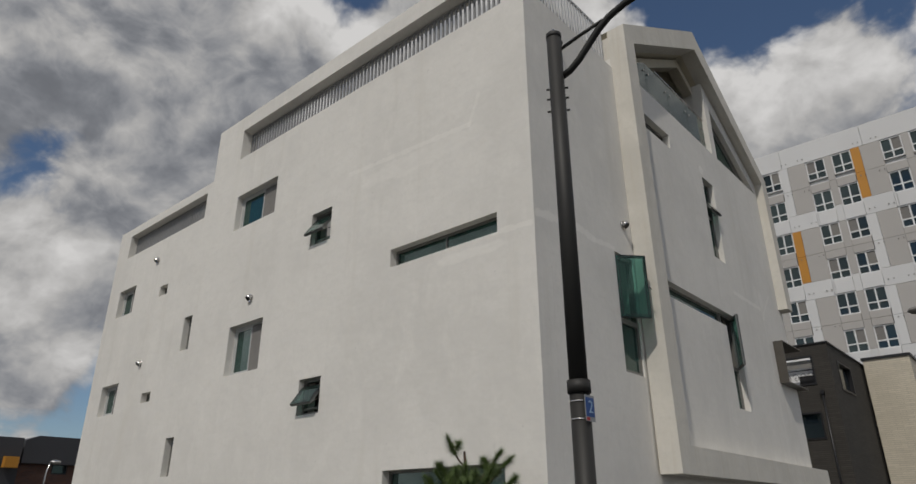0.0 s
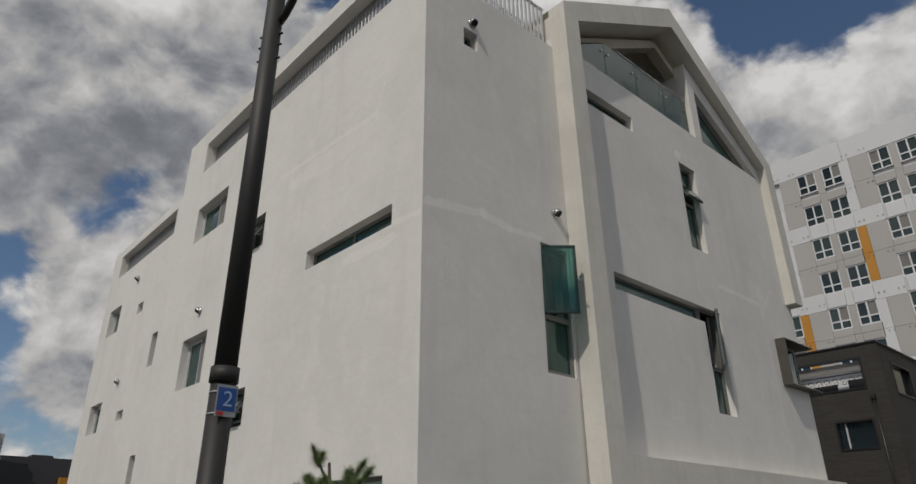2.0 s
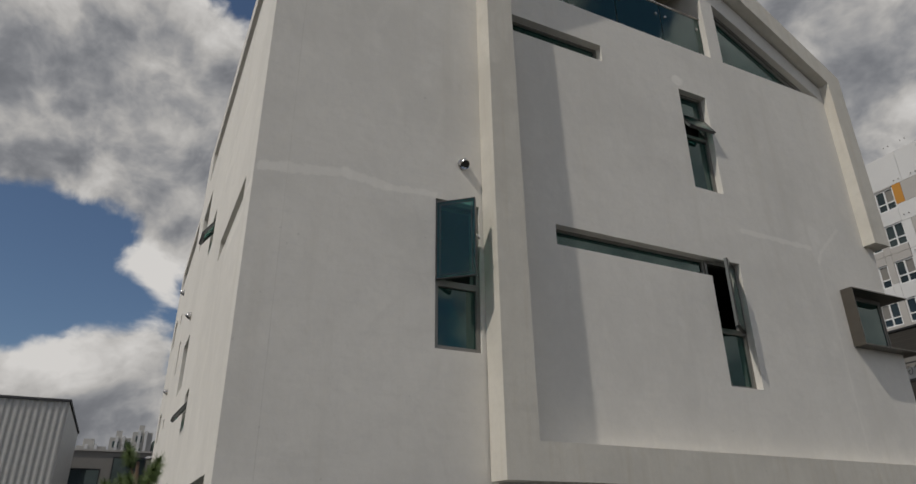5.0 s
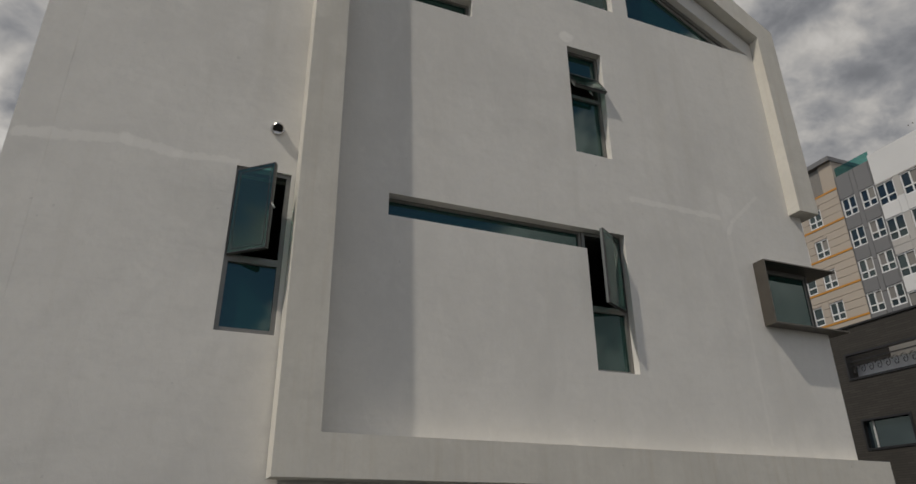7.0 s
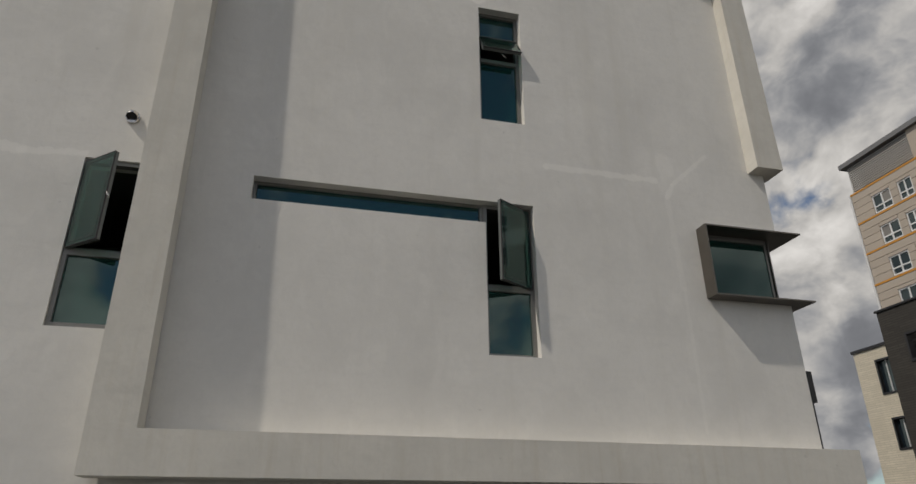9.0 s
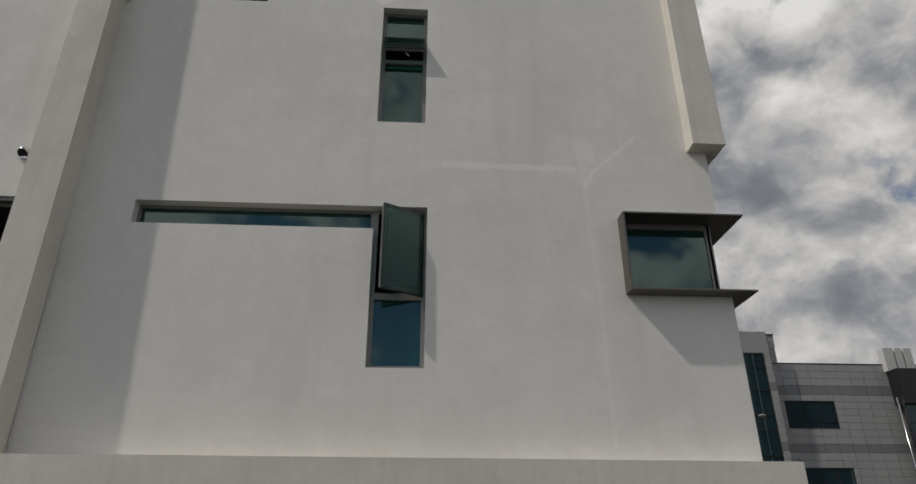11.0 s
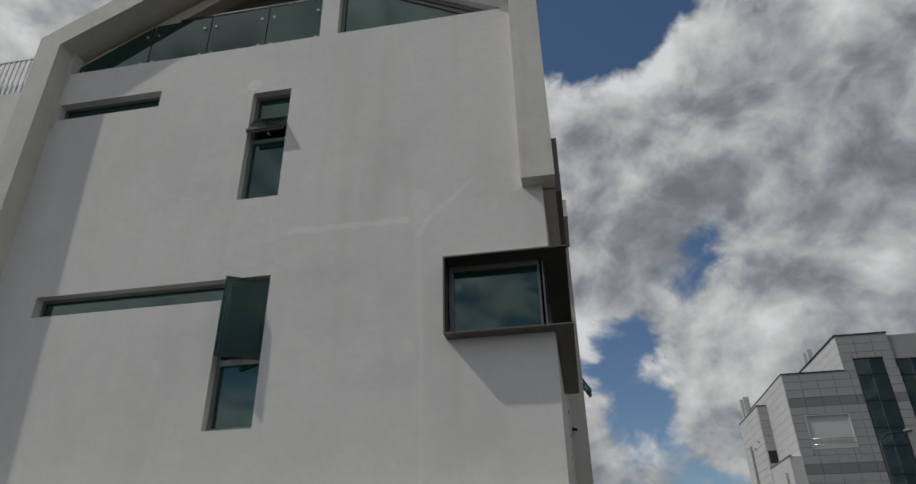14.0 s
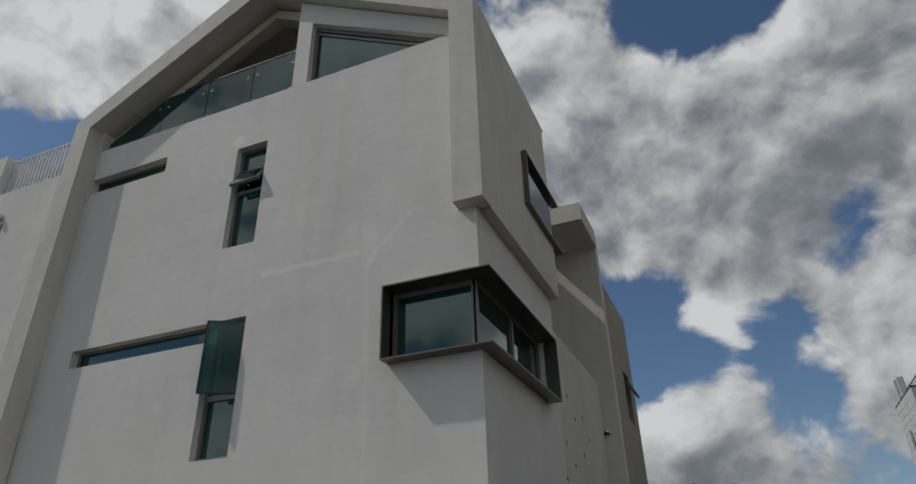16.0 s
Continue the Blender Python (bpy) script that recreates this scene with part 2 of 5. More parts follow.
M_glass = glass_mat("teal_glass", (0.008, 0.050, 0.040), 1.85, 0.25)
M_glass_rail = glass_mat("green_glass", (0.008, 0.050, 0.040), 1.65, 0.4)
M_glass_sash = glass_mat("open_sash_glass", (0.15, 0.40, 0.34), 1.5, 0.97)
M_glass_office = glass_mat("office_glass", (0.014, 0.032, 0.040), 1.7, 0.0)
M_glass_dark = glass_mat("dark_glass", (0.012, 0.018, 0.024), 1.7, 0.0)


def metal_mat(name, color, rough, metal):
    m = Mat(name, color, rough, metal)
    m.blend(m.ramp(m.noise(5, 5, 0.6), 0.35, 0.7, 0, 0.45), tuple(c * 0.78 for c in color))
    m.bump(m.noise(40, 3), 0.05, 0.002)
    return m.m


M_alu = metal_mat("grey_aluminium", (0.22, 0.215, 0.20), 0.42, 0.35)
M_pvc = metal_mat("pale_grey_frame", (0.52, 0.52, 0.51), 0.45, 0.0)
M_bronze = metal_mat("bronze_steel_sheet", (0.16, 0.145, 0.125), 0.38, 0.75)
M_steel = metal_mat("stainless_steel", (0.62, 0.60, 0.58), 0.18, 1.0)
# bars in the parapet slots: the slot's shade is put into this darker colour
M_bar_shaded = metal_mat("shaded_painted_bars", (0.27, 0.27, 0.27), 0.5, 0.1)
M_bar = metal_mat("pale_painted_bars", (0.62, 0.62, 0.62), 0.45, 0.1)
M_pole = metal_mat("dark_grey_painted_steel", (0.022, 0.021, 0.019), 0.6, 0.1)
M_sashframe = metal_mat("dark_teal_sash_frame", (0.15, 0.16, 0.155), 0.4, 0.3)
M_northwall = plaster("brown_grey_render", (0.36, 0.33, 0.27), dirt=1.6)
M_black = metal_mat("black_frame", (0.02, 0.02, 0.022), 0.4, 0.2)
M_whitef = metal_mat("white_window_frame", (0.74, 0.74, 0.74), 0.4, 0.0)
M_screen = metal_mat("insect_screen", (0.20, 0.19, 0.18), 0.9, 0.0)


def ground_mat():
    m = Mat("asphalt", (0.06, 0.06, 0.057), 0.9)
    m.blend(m.ramp(m.noise(0.3, 5), 0.35, 0.7, 0, 0.6), (0.085, 0.083, 0.078))
    m.blend(m.ramp(m.noise(90, 3), 0.5, 0.7, 0, 0.4), (0.035, 0.035, 0.035))
    m.bump(m.noise(120, 3), 0.4, 0.004)
    return m.m


M_ground = ground_mat()


def brick_mat(name, a, b, mortar, w, h, gap=0.008, rough=0.85):
    """Fine courses for houses that stay far off."""
    m = Mat(name, a, rough)
    g = m.N("ShaderNodeNewGeometry")
    sp = m.N("ShaderNodeSeparateXYZ")
    m.L(g.outputs["Position"], sp.inputs[0])
    ad = m.N("ShaderNodeMath")
    m.L(sp.outputs["X"], ad.inputs[0])
    m.L(sp.outputs["Y"], ad.inputs[1])
    cb = m.N("ShaderNodeCombineXYZ")
    m.L(ad.outputs[0], cb.inputs["X"])
    m.L(sp.outputs["Z"], cb.inputs["Y"])
    t = m.N("ShaderNodeTexBrick")
    m.L(cb.outputs[0], t.inputs["Vector"])
    t.inputs["Color1"].default_value = (*a, 1)
    t.inputs["Color2"].default_value = (*b, 1)
    t.inputs["Mortar"].default_value = (*mortar, 1)
    t.inputs["Scale"].default_value = 1.0
    t.inputs["Brick Width"].default_value = w
    t.inputs["Row Height"].default_value = h
    t.inputs["Mortar Size"].default_value = gap
    m.blend(1.0, t.outputs["Color"])
    m.blend(m.ramp(m.noise(0.8, 5), 0.35, 0.7, 0, 0.35), tuple(c * 0.7 for c in a))
    m.bump(t.outputs["Fac"], -0.4, 0.01)
    return m.m


M_dark_brick = brick_mat("dark_brown_stack_stone", (0.036, 0.032, 0.027), (0.050, 0.045, 0.038), (0.022, 0.02, 0.018), 0.45, 0.075)
M_cream_brick = brick_mat("cream_stack_stone", (0.62, 0.56, 0.45), (0.54, 0.49, 0.39), (0.40, 0.36, 0.29), 0.5, 0.09)
M_red_brick = brick_mat("red_brown_brick", (0.16, 0.075, 0.05), (0.10, 0.05, 0.038), (0.12, 0.10, 0.09), 0.25, 0.08)


def panel_mat(name, color, speck=0.2, rough=0.6):
    m = Mat(name, color, rough)
    oi = m.N("ShaderNodeNewGeometry")
    m.blend(m.ramp(oi.outputs["Random Per Island"], 0, 1, 0, 0.35), tuple(c * 0.84 for c in color))
    m.blend(m.ramp(m.noise(0.25, 4), 0.35, 0.7, 0, 0.4), tuple(c * 0.86 for c in color))
    m.blend(m.ramp(m.noise(22, 3), 0.5, 0.75, 0, speck), tuple(c * 0.7 for c in color))
    return m.m


M_granite = panel_mat("grey_granite", (0.34, 0.34, 0.335))
M_granite_dark = panel_mat("dark_granite_band", (0.20, 0.20, 0.20))
M_granite_light = panel_mat("pale_granite", (0.56, 0.555, 0.54))
M_pan_white = panel_mat("white_wall_panel", (0.66, 0.66, 0.66), 0.08)
M_pan_grey = panel_mat("warm_grey_wall_panel", (0.43, 0.41, 0.39), 0.08)
M_pan_dark = panel_mat("dark_grey_wall_panel", (0.17, 0.17, 0.175), 0.08)
M_pan_beige = panel_mat("beige_wall_panel", (0.42, 0.36, 0.30), 0.08)
M_pan_orange = panel_mat("ochre_wall_panel", (0.52, 0.23, 0.025), 0.08)
M_roof = panel_mat("dark_roof_sheet", (0.045, 0.045, 0.05), 0.1)
M_conc = panel_mat("grey_concrete", (0.22, 0.21, 0.195), 0.3, 0.9)
M_far = panel_mat("pale_far_wall", (0.45, 0.44, 0.42), 0.05)
M_far_green = panel_mat("pale_green_far_wall", (0.30, 0.38, 0.33), 0.05)
M_corr = metal_mat("corrugated_grey_steel", (0.44, 0.44, 0.43), 0.5, 0.2)


def needle_mat():
    m = Mat("pine_needles", (0.07, 0.11, 0.026), 0.55)
    oi = m.N("ShaderNodeNewGeometry")
    m.blend(m.ramp(oi.outputs["Random Per Island"], 0.2, 1, 0, 0.8), (0.12, 0.18, 0.05))
    return m.m


M_needle = needle_mat()
M_bark = Mat("pine_bark", (0.10, 0.065, 0.045), 0.95)
M_bark.blend(M_bark.ramp(M_bark.noise(25, 4), 0.4, 0.65, 0, 0.7), (0.045, 0.03, 0.022))
M_bark.bump(M_bark.noise(30, 4), 0.8, 0.01)
M_bark = M_bark.m
M_sign_blue = metal_mat("blue_sign_sheet", (0.012, 0.07, 0.27), 0.5, 0.0)
M_sign_edge = metal_mat("grey_sign_edge", (0.30, 0.31, 0.32), 0.5, 0.2)
M_sign_num = metal_mat("pale_blue_numeral", (0.28, 0.42, 0.62), 0.5, 0.0)
M_sign_white = metal_mat("white_sign_print", (0.75, 0.75, 0.75), 0.5, 0.0)
M_sign_red = metal_mat("red_sign_print", (0.45, 0.03, 0.03), 0.5, 0.0)
M_curtain = metal_mat("pale_curtain", (0.45, 0.44, 0.41), 0.9, 0.0)

# ---------------------------------------------------------------- mesh helpers


def part(name, bm, material, parent, label=""):
    """Link a bmesh as ONE mesh object under a thing or part."""
    me = bpy.data.meshes.new(name)
    bm.to_mesh(me)
    bm.free()
    me.materials.append(material)
    ob = new(name, me)
    ob.parent = parent
    if parent is not None:
        ob.matrix_parent_inverse = parent_world(parent).inverted()
    if label:
        tagged(ob, label)
    return ob


def parent_world(ob):
    m = ob.matrix_basis.copy()
    p = ob.parent
    if p is not None:
        m = parent_world(p) @ ob.matrix_parent_inverse @ m
    return m


def thing(name, at, label, category, group="", kind=""):
    e = new(name)
    e.empty_display_size = 0.2
    e.matrix_basis = Matrix.Translation(at)
    return tagged(e, label, category, group, kind)


def BM():
    return bmesh.new()


def box(bm, x0, x1, y0, y1, z0, z1, m=None):
    co = [(x, y, z) for x in (x0, x1) for y in (y0, y1) for z in (z0, z1)]
    vs = [bm.verts.new(m @ Vector(c) if m else c) for c in co]
    for f in ((0, 1, 3, 2), (4, 6, 7, 5), (0, 4, 5, 1), (2, 3, 7, 6), (0, 2, 6, 4), (1, 5, 7, 3)):
        bm.faces.new([vs[i] for i in f])
    return bm


def prism(bm, pts, a, b, to):
    """Extrude the 2D outline pts between a and b; to(u, v, w) gives the place."""
    lo = [bm.verts.new(to(u, v, a)) for u, v in pts]
    hi = [bm.verts.new(to(u, v, b)) for u, v in pts]
    n = len(pts)
    bm.faces.new(lo)
    bm.faces.new(hi[::-1])
    for i in range(n):
        bm.faces.new((lo[i], hi[i], hi[(i + 1) % n], lo[(i + 1) % n]))
    bmesh.ops.recalc_face_normals(bm, faces=bm.faces[:])
    return bm


def soften(bm, width=0.012, seg=2):
    es = [e for e in bm.edges if len(e.link_faces) == 2 and e.calc_face_angle(0) > 0.5]
    bmesh.ops.bevel(bm, geom=es, offset=width, segments=seg, affect='EDGES', profile=0.5, clamp_overlap=True)
    return bm


def pierced(u0, u1, v0, v1, d0, d1, holes, to):
    """A slab over u, v, from depth d0 to d1, with rectangular holes through it."""
    us = sorted({u0, u1, *[h[0] for h in holes], *[h[1] for h in holes]})
    vs = sorted({v0, v1, *[h[2] for h in holes], *[h[3] for h in holes]})
    us = [u for u in us if u0 <= u <= u1]
    vs = [v for v in vs if v0 <= v <= v1]
    bm = BM()
    made = {}

    def vert(u, v, d):
        k = (round(u, 4), round(v, 4), d)
        if k not in made:
            made[k] = bm.verts.new(to(u, v, d))
        return made[k]

    def solid(i, j):
        if not (0 <= i < len(us) - 1 and 0 <= j < len(vs) - 1):
            return False
        cu, cv = (us[i] + us[i + 1]) / 2, (vs[j] + vs[j + 1]) / 2
        return not any(h[0] < cu < h[1] and h[2] < cv < h[3] for h in holes)

    for i in range(len(us) - 1):
        for j in range(len(vs) - 1):
            if not solid(i, j):
                continue
            a, b, c, d = us[i], us[i + 1], vs[j], vs[j + 1]
            for dep in (d0, d1):
                bm.faces.new([vert(a, c, dep), vert(b, c, dep), vert(b, d, dep), vert(a, d, dep)])
            for ok, p, q in ((solid(i - 1, j), (a, c), (a, d)), (solid(i + 1, j), (b, c), (b, d)),
                             (solid(i, j - 1), (a, c), (b, c)), (solid(i, j + 1), (a, d), (b, d))):
                if not ok:
                    bm.faces.new([vert(*p, d0), vert(*q, d0), vert(*q, d1), vert(*p, d1)])
    bmesh.ops.recalc_face_normals(bm, faces=bm.faces[:])
    return bm


def tube(bm, pts, r, seg=12, caps=True):
    """A round bar along pts; r a number or one radius per point."""
    rs = r if isinstance(r, (list, tuple)) else [r] * len(pts)
    pts = [Vector(p) for p in pts]
    rings = []
    for i, p in enumerate(pts):
        d = (pts[min(i + 1, len(pts) - 1)] - pts[max(i - 1, 0)]).normalized()
        up = Vector((0, 0, 1)) if abs(d.z) < 0.95 else Vector((1, 0, 0))
        s = d.cross(up).normalized()
        t = s.cross(d)
        rings.append([bm.verts.new(p + rs[i] * (math.cos(a) * s + math.sin(a) * t)) for a in (2 * math.pi * k / seg for k in range(seg))])
    for A, B in zip(rings, rings[1:]):
        for k in range(seg):
            f = bm.faces.new((A[k], A[(k + 1) % seg], B[(k + 1) % seg], B[k]))
            f.smooth = True
    if caps:
        bm.faces.new(rings[0][::-1])
        bm.faces.new(rings[-1])
    return bm


# wall frames of reference: u along the wall, v up, d outwards from the wall's face
def on_south(face):
    return lambda u, v, d: Vector((u, face - d, v))


def on_east(face):
    return lambda u, v, d: Vector((face + d, u, v))


def on_north(face):
    return lambda u, v, d: Vector((u, face + d, v))


def slab(bm, to, u0, u1, v0, v1, d0, d1):
    return prism(bm, [(u0, v0), (u1, v0), (u1, v1), (u0, v1)], d0, d1, to)


def ring(to, u0, u1, v0, v1, d0, d1, w):
    return pierced(u0, u1, v0, v1, d0, d1, [(u0 + w, u1 - w, v0 + w, v1 - w)], to)


def pane_in(win, to, u0, u1, v0, v1, d, mat=None, name="pane"):
    return part(name, slab(BM(), to, u0, u1, v0, v1, d - 0.012, d), mat or M_glass, win)


def sash(win, to, u0, u1, v0, v1, d, w=0.05, frame=None, mat=None, turn=None, name="sash"):
    """A framed pane; turn swings it, given in the world."""
    if turn is None:
        a = part(name, ring(to, u0, u1, v0, v1, d - 0.045, d, w), frame or M_alu, win)
        part("pane", slab(BM(), to, u0 + w - 0.006, u1 - w + 0.006, v0 + w - 0.006, v1 - w + 0.006, d - 0.03, d - 0.018), mat or M_glass, win)
        return a
    # an open sash: glass over the whole face, a metal frame behind it, a dark spacer inside the glass
    pieces = [(name, ring(to, u0, u1, v0, v1, d - 0.050, d - 0.016, w), frame or M_alu),
              ("pane", slab(BM(), to, u0 + 0.004, u1 - 0.004, v0 + 0.004, v1 - 0.004, d - 0.012, d), mat or M_glass_sash),
              ("edge_seal", ring(to, u0 - 0.002, u1 + 0.002, v0 - 0.002, v1 + 0.002, d - 0.015, d + 0.002, 0.010), M_black),
              ("spacer", ring(to, u0 + w + 0.012, u1 - w - 0.012, v0 + w + 0.012, v1 - w - 0.012, d - 0.014, d + 0.001, 0.007), M_black)]
    a = None
    for nm, b, mt in pieces:
        bmesh.ops.transform(b, matrix=turn, verts=b.verts)
        p = part(nm, b, mt, win)
        a = a or p
    return a


def swing(hinge, axis, degrees):
    return Matrix.Translation(hinge) @ Matrix.Rotation(radians(degrees), 4, axis) @ Matrix.Translation(-Vector(hinge))


# ---------------------------------------------------------------- ground
bm = BM()
bmesh.ops.create_grid(bm, x_segments=40, y_segments=40, size=900)
tagged(part("ground", bm, M_ground, None), "grey asphalt and paving round the white house", "ground", kind="structure")

# ---------------------------------------------------------------- white house
S, E, W, NORTH = 6.82, -5.03, -19.8, 18.24      # faces of the walls
TH = 0.30                                      # wall thickness
FRONT = -4.64                                  # face of the gable frame
house = thing("house", (-12, 12, 0), "white rendered modern house with a gable frame and scattered windows", "house")
south, east, north = on_south(S), on_east(E), on_north(NORTH)

# south wall: (u0, u1, v0, v1)
SW = dict(
    up=(-13.3, -11.69, 7.74, 8.62), slit=(-7.97, -5.69, 5.55, 5.87), aw1=(-10.29, -9.67, 6.56, 7.23),
    lo=(-12.9, -11.66, 4.37, 5.41), aw2=(-10.25, -9.63, 3.34, 3.97), l1=(-19.1, -18.1, 6.77, 7.54), s1=(-16.6, -16.18, 6.88, 7.15),
    l2=(-19.03, -18.05, 4.11, 4.88), s2=(-16.6, -16.13, 4.22, 4.45), nar=(-15.0, -14.63, 5.23, 6.03), l3=(-14.98, -14.62, 2.5, 3.3),
    base=(-7.97, -5.67, 1.35, 2.34))
part("wall", pierced(W, E, 0.0, 8.55, -0.38, 0, list(SW.values()), south), M_wall, house)
# parapets with slots
part("parapet", pierced(W, -14.6, 8.55, 9.48, -0.38, 0, [(-19.08, -14.82, 8.55, 9.24)], south), M_wall, house)
part("parapet", pierced(-14.6, E, 8.55, 10.88, -0.38, 0, [(-13.44, -5.48, 9.67, 10.48)] + [SW["up"]], south), M_wall, house)

# east strip and recessed gable wall
EW = dict(sq=(7.58, 7.87, 8.64, 8.98), cas=(9.11, 9.74, 3.76, 5.75), slitlow=(10.96, 13.86, 5.44, 5.75), tall=(13.86, 14.52, 3.71, 5.75),
          upper=(13.83, 14.47, 7.02, 9.01), slitup=(10.28, 12.16, 9.03, 9.36))
part("wall", pierced(S + 0.381, 9.80, 0.0, 9.80, -TH, 0, [EW["sq"], EW["cas"]], east), M_wall, house)
part("wall", pierced(9.80, 16.95, 0.0, 10.05, -TH, 0, [EW[k] for k in ("slitlow", "tall", "upper", "slitup")], east), M_wall, house)
part("wall", pierced(16.95, NORTH, 0.0, 10.05, -TH, 0, [(16.95, NORTH, 4.645, 5.65)], east), M_wall, house)

# gable frame: outline and opening, u along y
APEX, EAVE_L, EAVE_R = (14.10, 13.25), (9.77, 10.68), (18.40, 10.60)
IN_L, IN_A, IN_R = (10.19, 10.46), (14.05, 12.66), (17.98, 10.36)


def fe(u, v, d):
    """The frame's face runs slightly back towards its north end and its top."""
    return Vector((FRONT - 0.016 * (u - 10.2) - 0.008 * (v - 2.7) + d, u, v))


DEP = 0.36
bm = BM()
prism(bm, [(9.80, 2.29), (10.25, 2.72), IN_L, EAVE_L], -DEP, 0, fe)
prism(bm, [EAVE_L, IN_L, IN_A, APEX], -DEP, 0, fe)
prism(bm, [APEX, IN_A, IN_R, EAVE_R], -DEP, 0, fe)
prism(bm, [EAVE_R, IN_R, (17.98, 6.69), (18.42, 6.69)], -DEP, 0, fe)
prism(bm, [(9.80, 2.29), (18.55, 2.27), (18.55, 2.70), (10.25, 2.72)], -DEP, 0, fe)
bmesh.ops.remove_doubles(bm, verts=bm.verts[:], dist=0.0005)
part("gable_frame", bm, M_frame, house, "cream rendered frame projecting round the gable")

# wall beside the balcony, with the triangular light
bm = BM()
t0, t1, tip = (15.15, 10.05), (15.15, 11.50), (17.86, 10.05)
soff = lambda y: 12.62 - (abs(y - 14.05)) * (2.20 / 3.82)
prism(bm, [(14.84, 10.05), (15.15, 10.05), (15.15, 11.50), (14.84, soff(14.84))], -0.28, 0, east)
prism(bm, [(14.84, soff(14.84)), (15.15, 11.50), (17.86, 10.05), (18.0, 10.32)], -0.28, 0, east)
prism(bm, [(17.86, 10.05), (18.0, 10.05), (18.0, 10.32)], -0.28, 0, east)
part("gable_wall", bm, M_wall, house)
win = part("window", prism(BM(), [(15.15, 10.06), (15.21, 10.06), (15.21, 11.38), (15.15, 11.49)], -0.2, -0.12, east), M_alu, house, "triangular gable window with a grey frame")
part("rail", prism(BM(), [(15.21, 11.38), (15.15, 11.49), (17.84, 10.06), (17.66, 10.06)], -0.2, -0.12, east), M_alu, win)
part("rail", prism(BM(), [(15.21, 11.35), (15.21, 11.30), (17.50, 10.06), (17.62, 10.06)], -0.22, -0.14, east), M_alu, win)
part("pane", prism(BM(), [(15.2, 10.055), (17.64, 10.055), (15.2, 11.37)], -0.18, -0.165, east), M_glass, win)

# balcony behind the gable: soffits, back wall, floor
BACK = -8.65
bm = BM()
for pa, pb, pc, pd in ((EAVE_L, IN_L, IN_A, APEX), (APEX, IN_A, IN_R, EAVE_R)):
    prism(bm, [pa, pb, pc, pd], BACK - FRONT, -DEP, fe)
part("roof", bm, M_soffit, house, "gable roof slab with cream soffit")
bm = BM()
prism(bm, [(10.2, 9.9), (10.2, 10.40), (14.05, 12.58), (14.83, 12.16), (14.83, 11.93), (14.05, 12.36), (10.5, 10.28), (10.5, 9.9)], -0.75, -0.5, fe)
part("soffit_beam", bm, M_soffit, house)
bm = BM()
prism(bm, [(9.9, 9.5), (18.2, 9.5), (18.2, 10.5), (14.05, 12.9), (9.9, 10.5)], -2.6, -2.4, east)
part("gable_back_wall", bm, M_frame, house)
bm = BM()
prism(bm, [(14.86, 9.8), (15.1, 9.8), (15.1, 12.05), (14.86, 12.2)], -2.4, -0.29, east)
part("gable_partition", bm, M_wall, house)
part("balcony_floor", box(BM(), BACK, E - TH, 9.8, 18.2, 9.5, 9.8), M_conc, house)
# sides of the gable block above the terrace and on the north
bm = BM()
box(bm, BACK, FRONT - DEP, 9.801, 10.27, 8.9, 10.56)
part("gable_side_wall", bm, M_frame, house)

# glass balustrade
rail = part("balustrade", tube(BM(), [east(12.1, 11.08, -0.12), east(14.84, 11.08, -0.12)], 0.022), M_steel, house, "frameless green glass balustrade with a steel handrail")
for a, b in ((10.3, 11.62), (11.64, 12.72), (12.74, 13.80), (13.82, 14.82)):
    za, zb = min(11.04, soff(a) - 0.16), min(11.04, soff(b) - 0.16)
    bm = prism(BM(), [(a, 10.06), (b, 10.06), (b, zb), (a, max(10.16, za))], -0.13, -0.118, east)
    part("glass_panel", bm, M_glass_rail, rail)
    for u in (a + 0.1, b - 0.1):
        for v in (10.16, 10.78):
            if v < soff(u) - 0.1:
                part("glass_clamp", tube(BM(), [east(u, v, -0.14), east(u, v, -0.09)], 0.022, 10), M_steel, rail)

# inner floors and party walls keep the rooms dark
for z in (2.35, 5.92, 9.4):
    part("floor_slab", box(BM(), W + 0.31 if z < 8 else -12.2, E - 0.31, S + 0.4, 13.9 if z < 8 else 9.79, z, z + 0.2), M_conc, house)
    part("floor_slab", box(BM(), -12.2, E - 0.31 if z < 8 else -8.67, 13.91 if z < 8 else 9.8, NORTH - 0.35 if z < 3 else 16.55, z, z + 0.2), M_conc, house)
part("party_wall", box(BM(), -8.4, -8.2, S + 0.4, NORTH - 0.35, 2.6, 8.8), M_conc, house)
part("party_wall", box(BM(), W + 0.31, E - 0.35, 9.9, 10.1, 2.6, 8.2), M_conc, house)

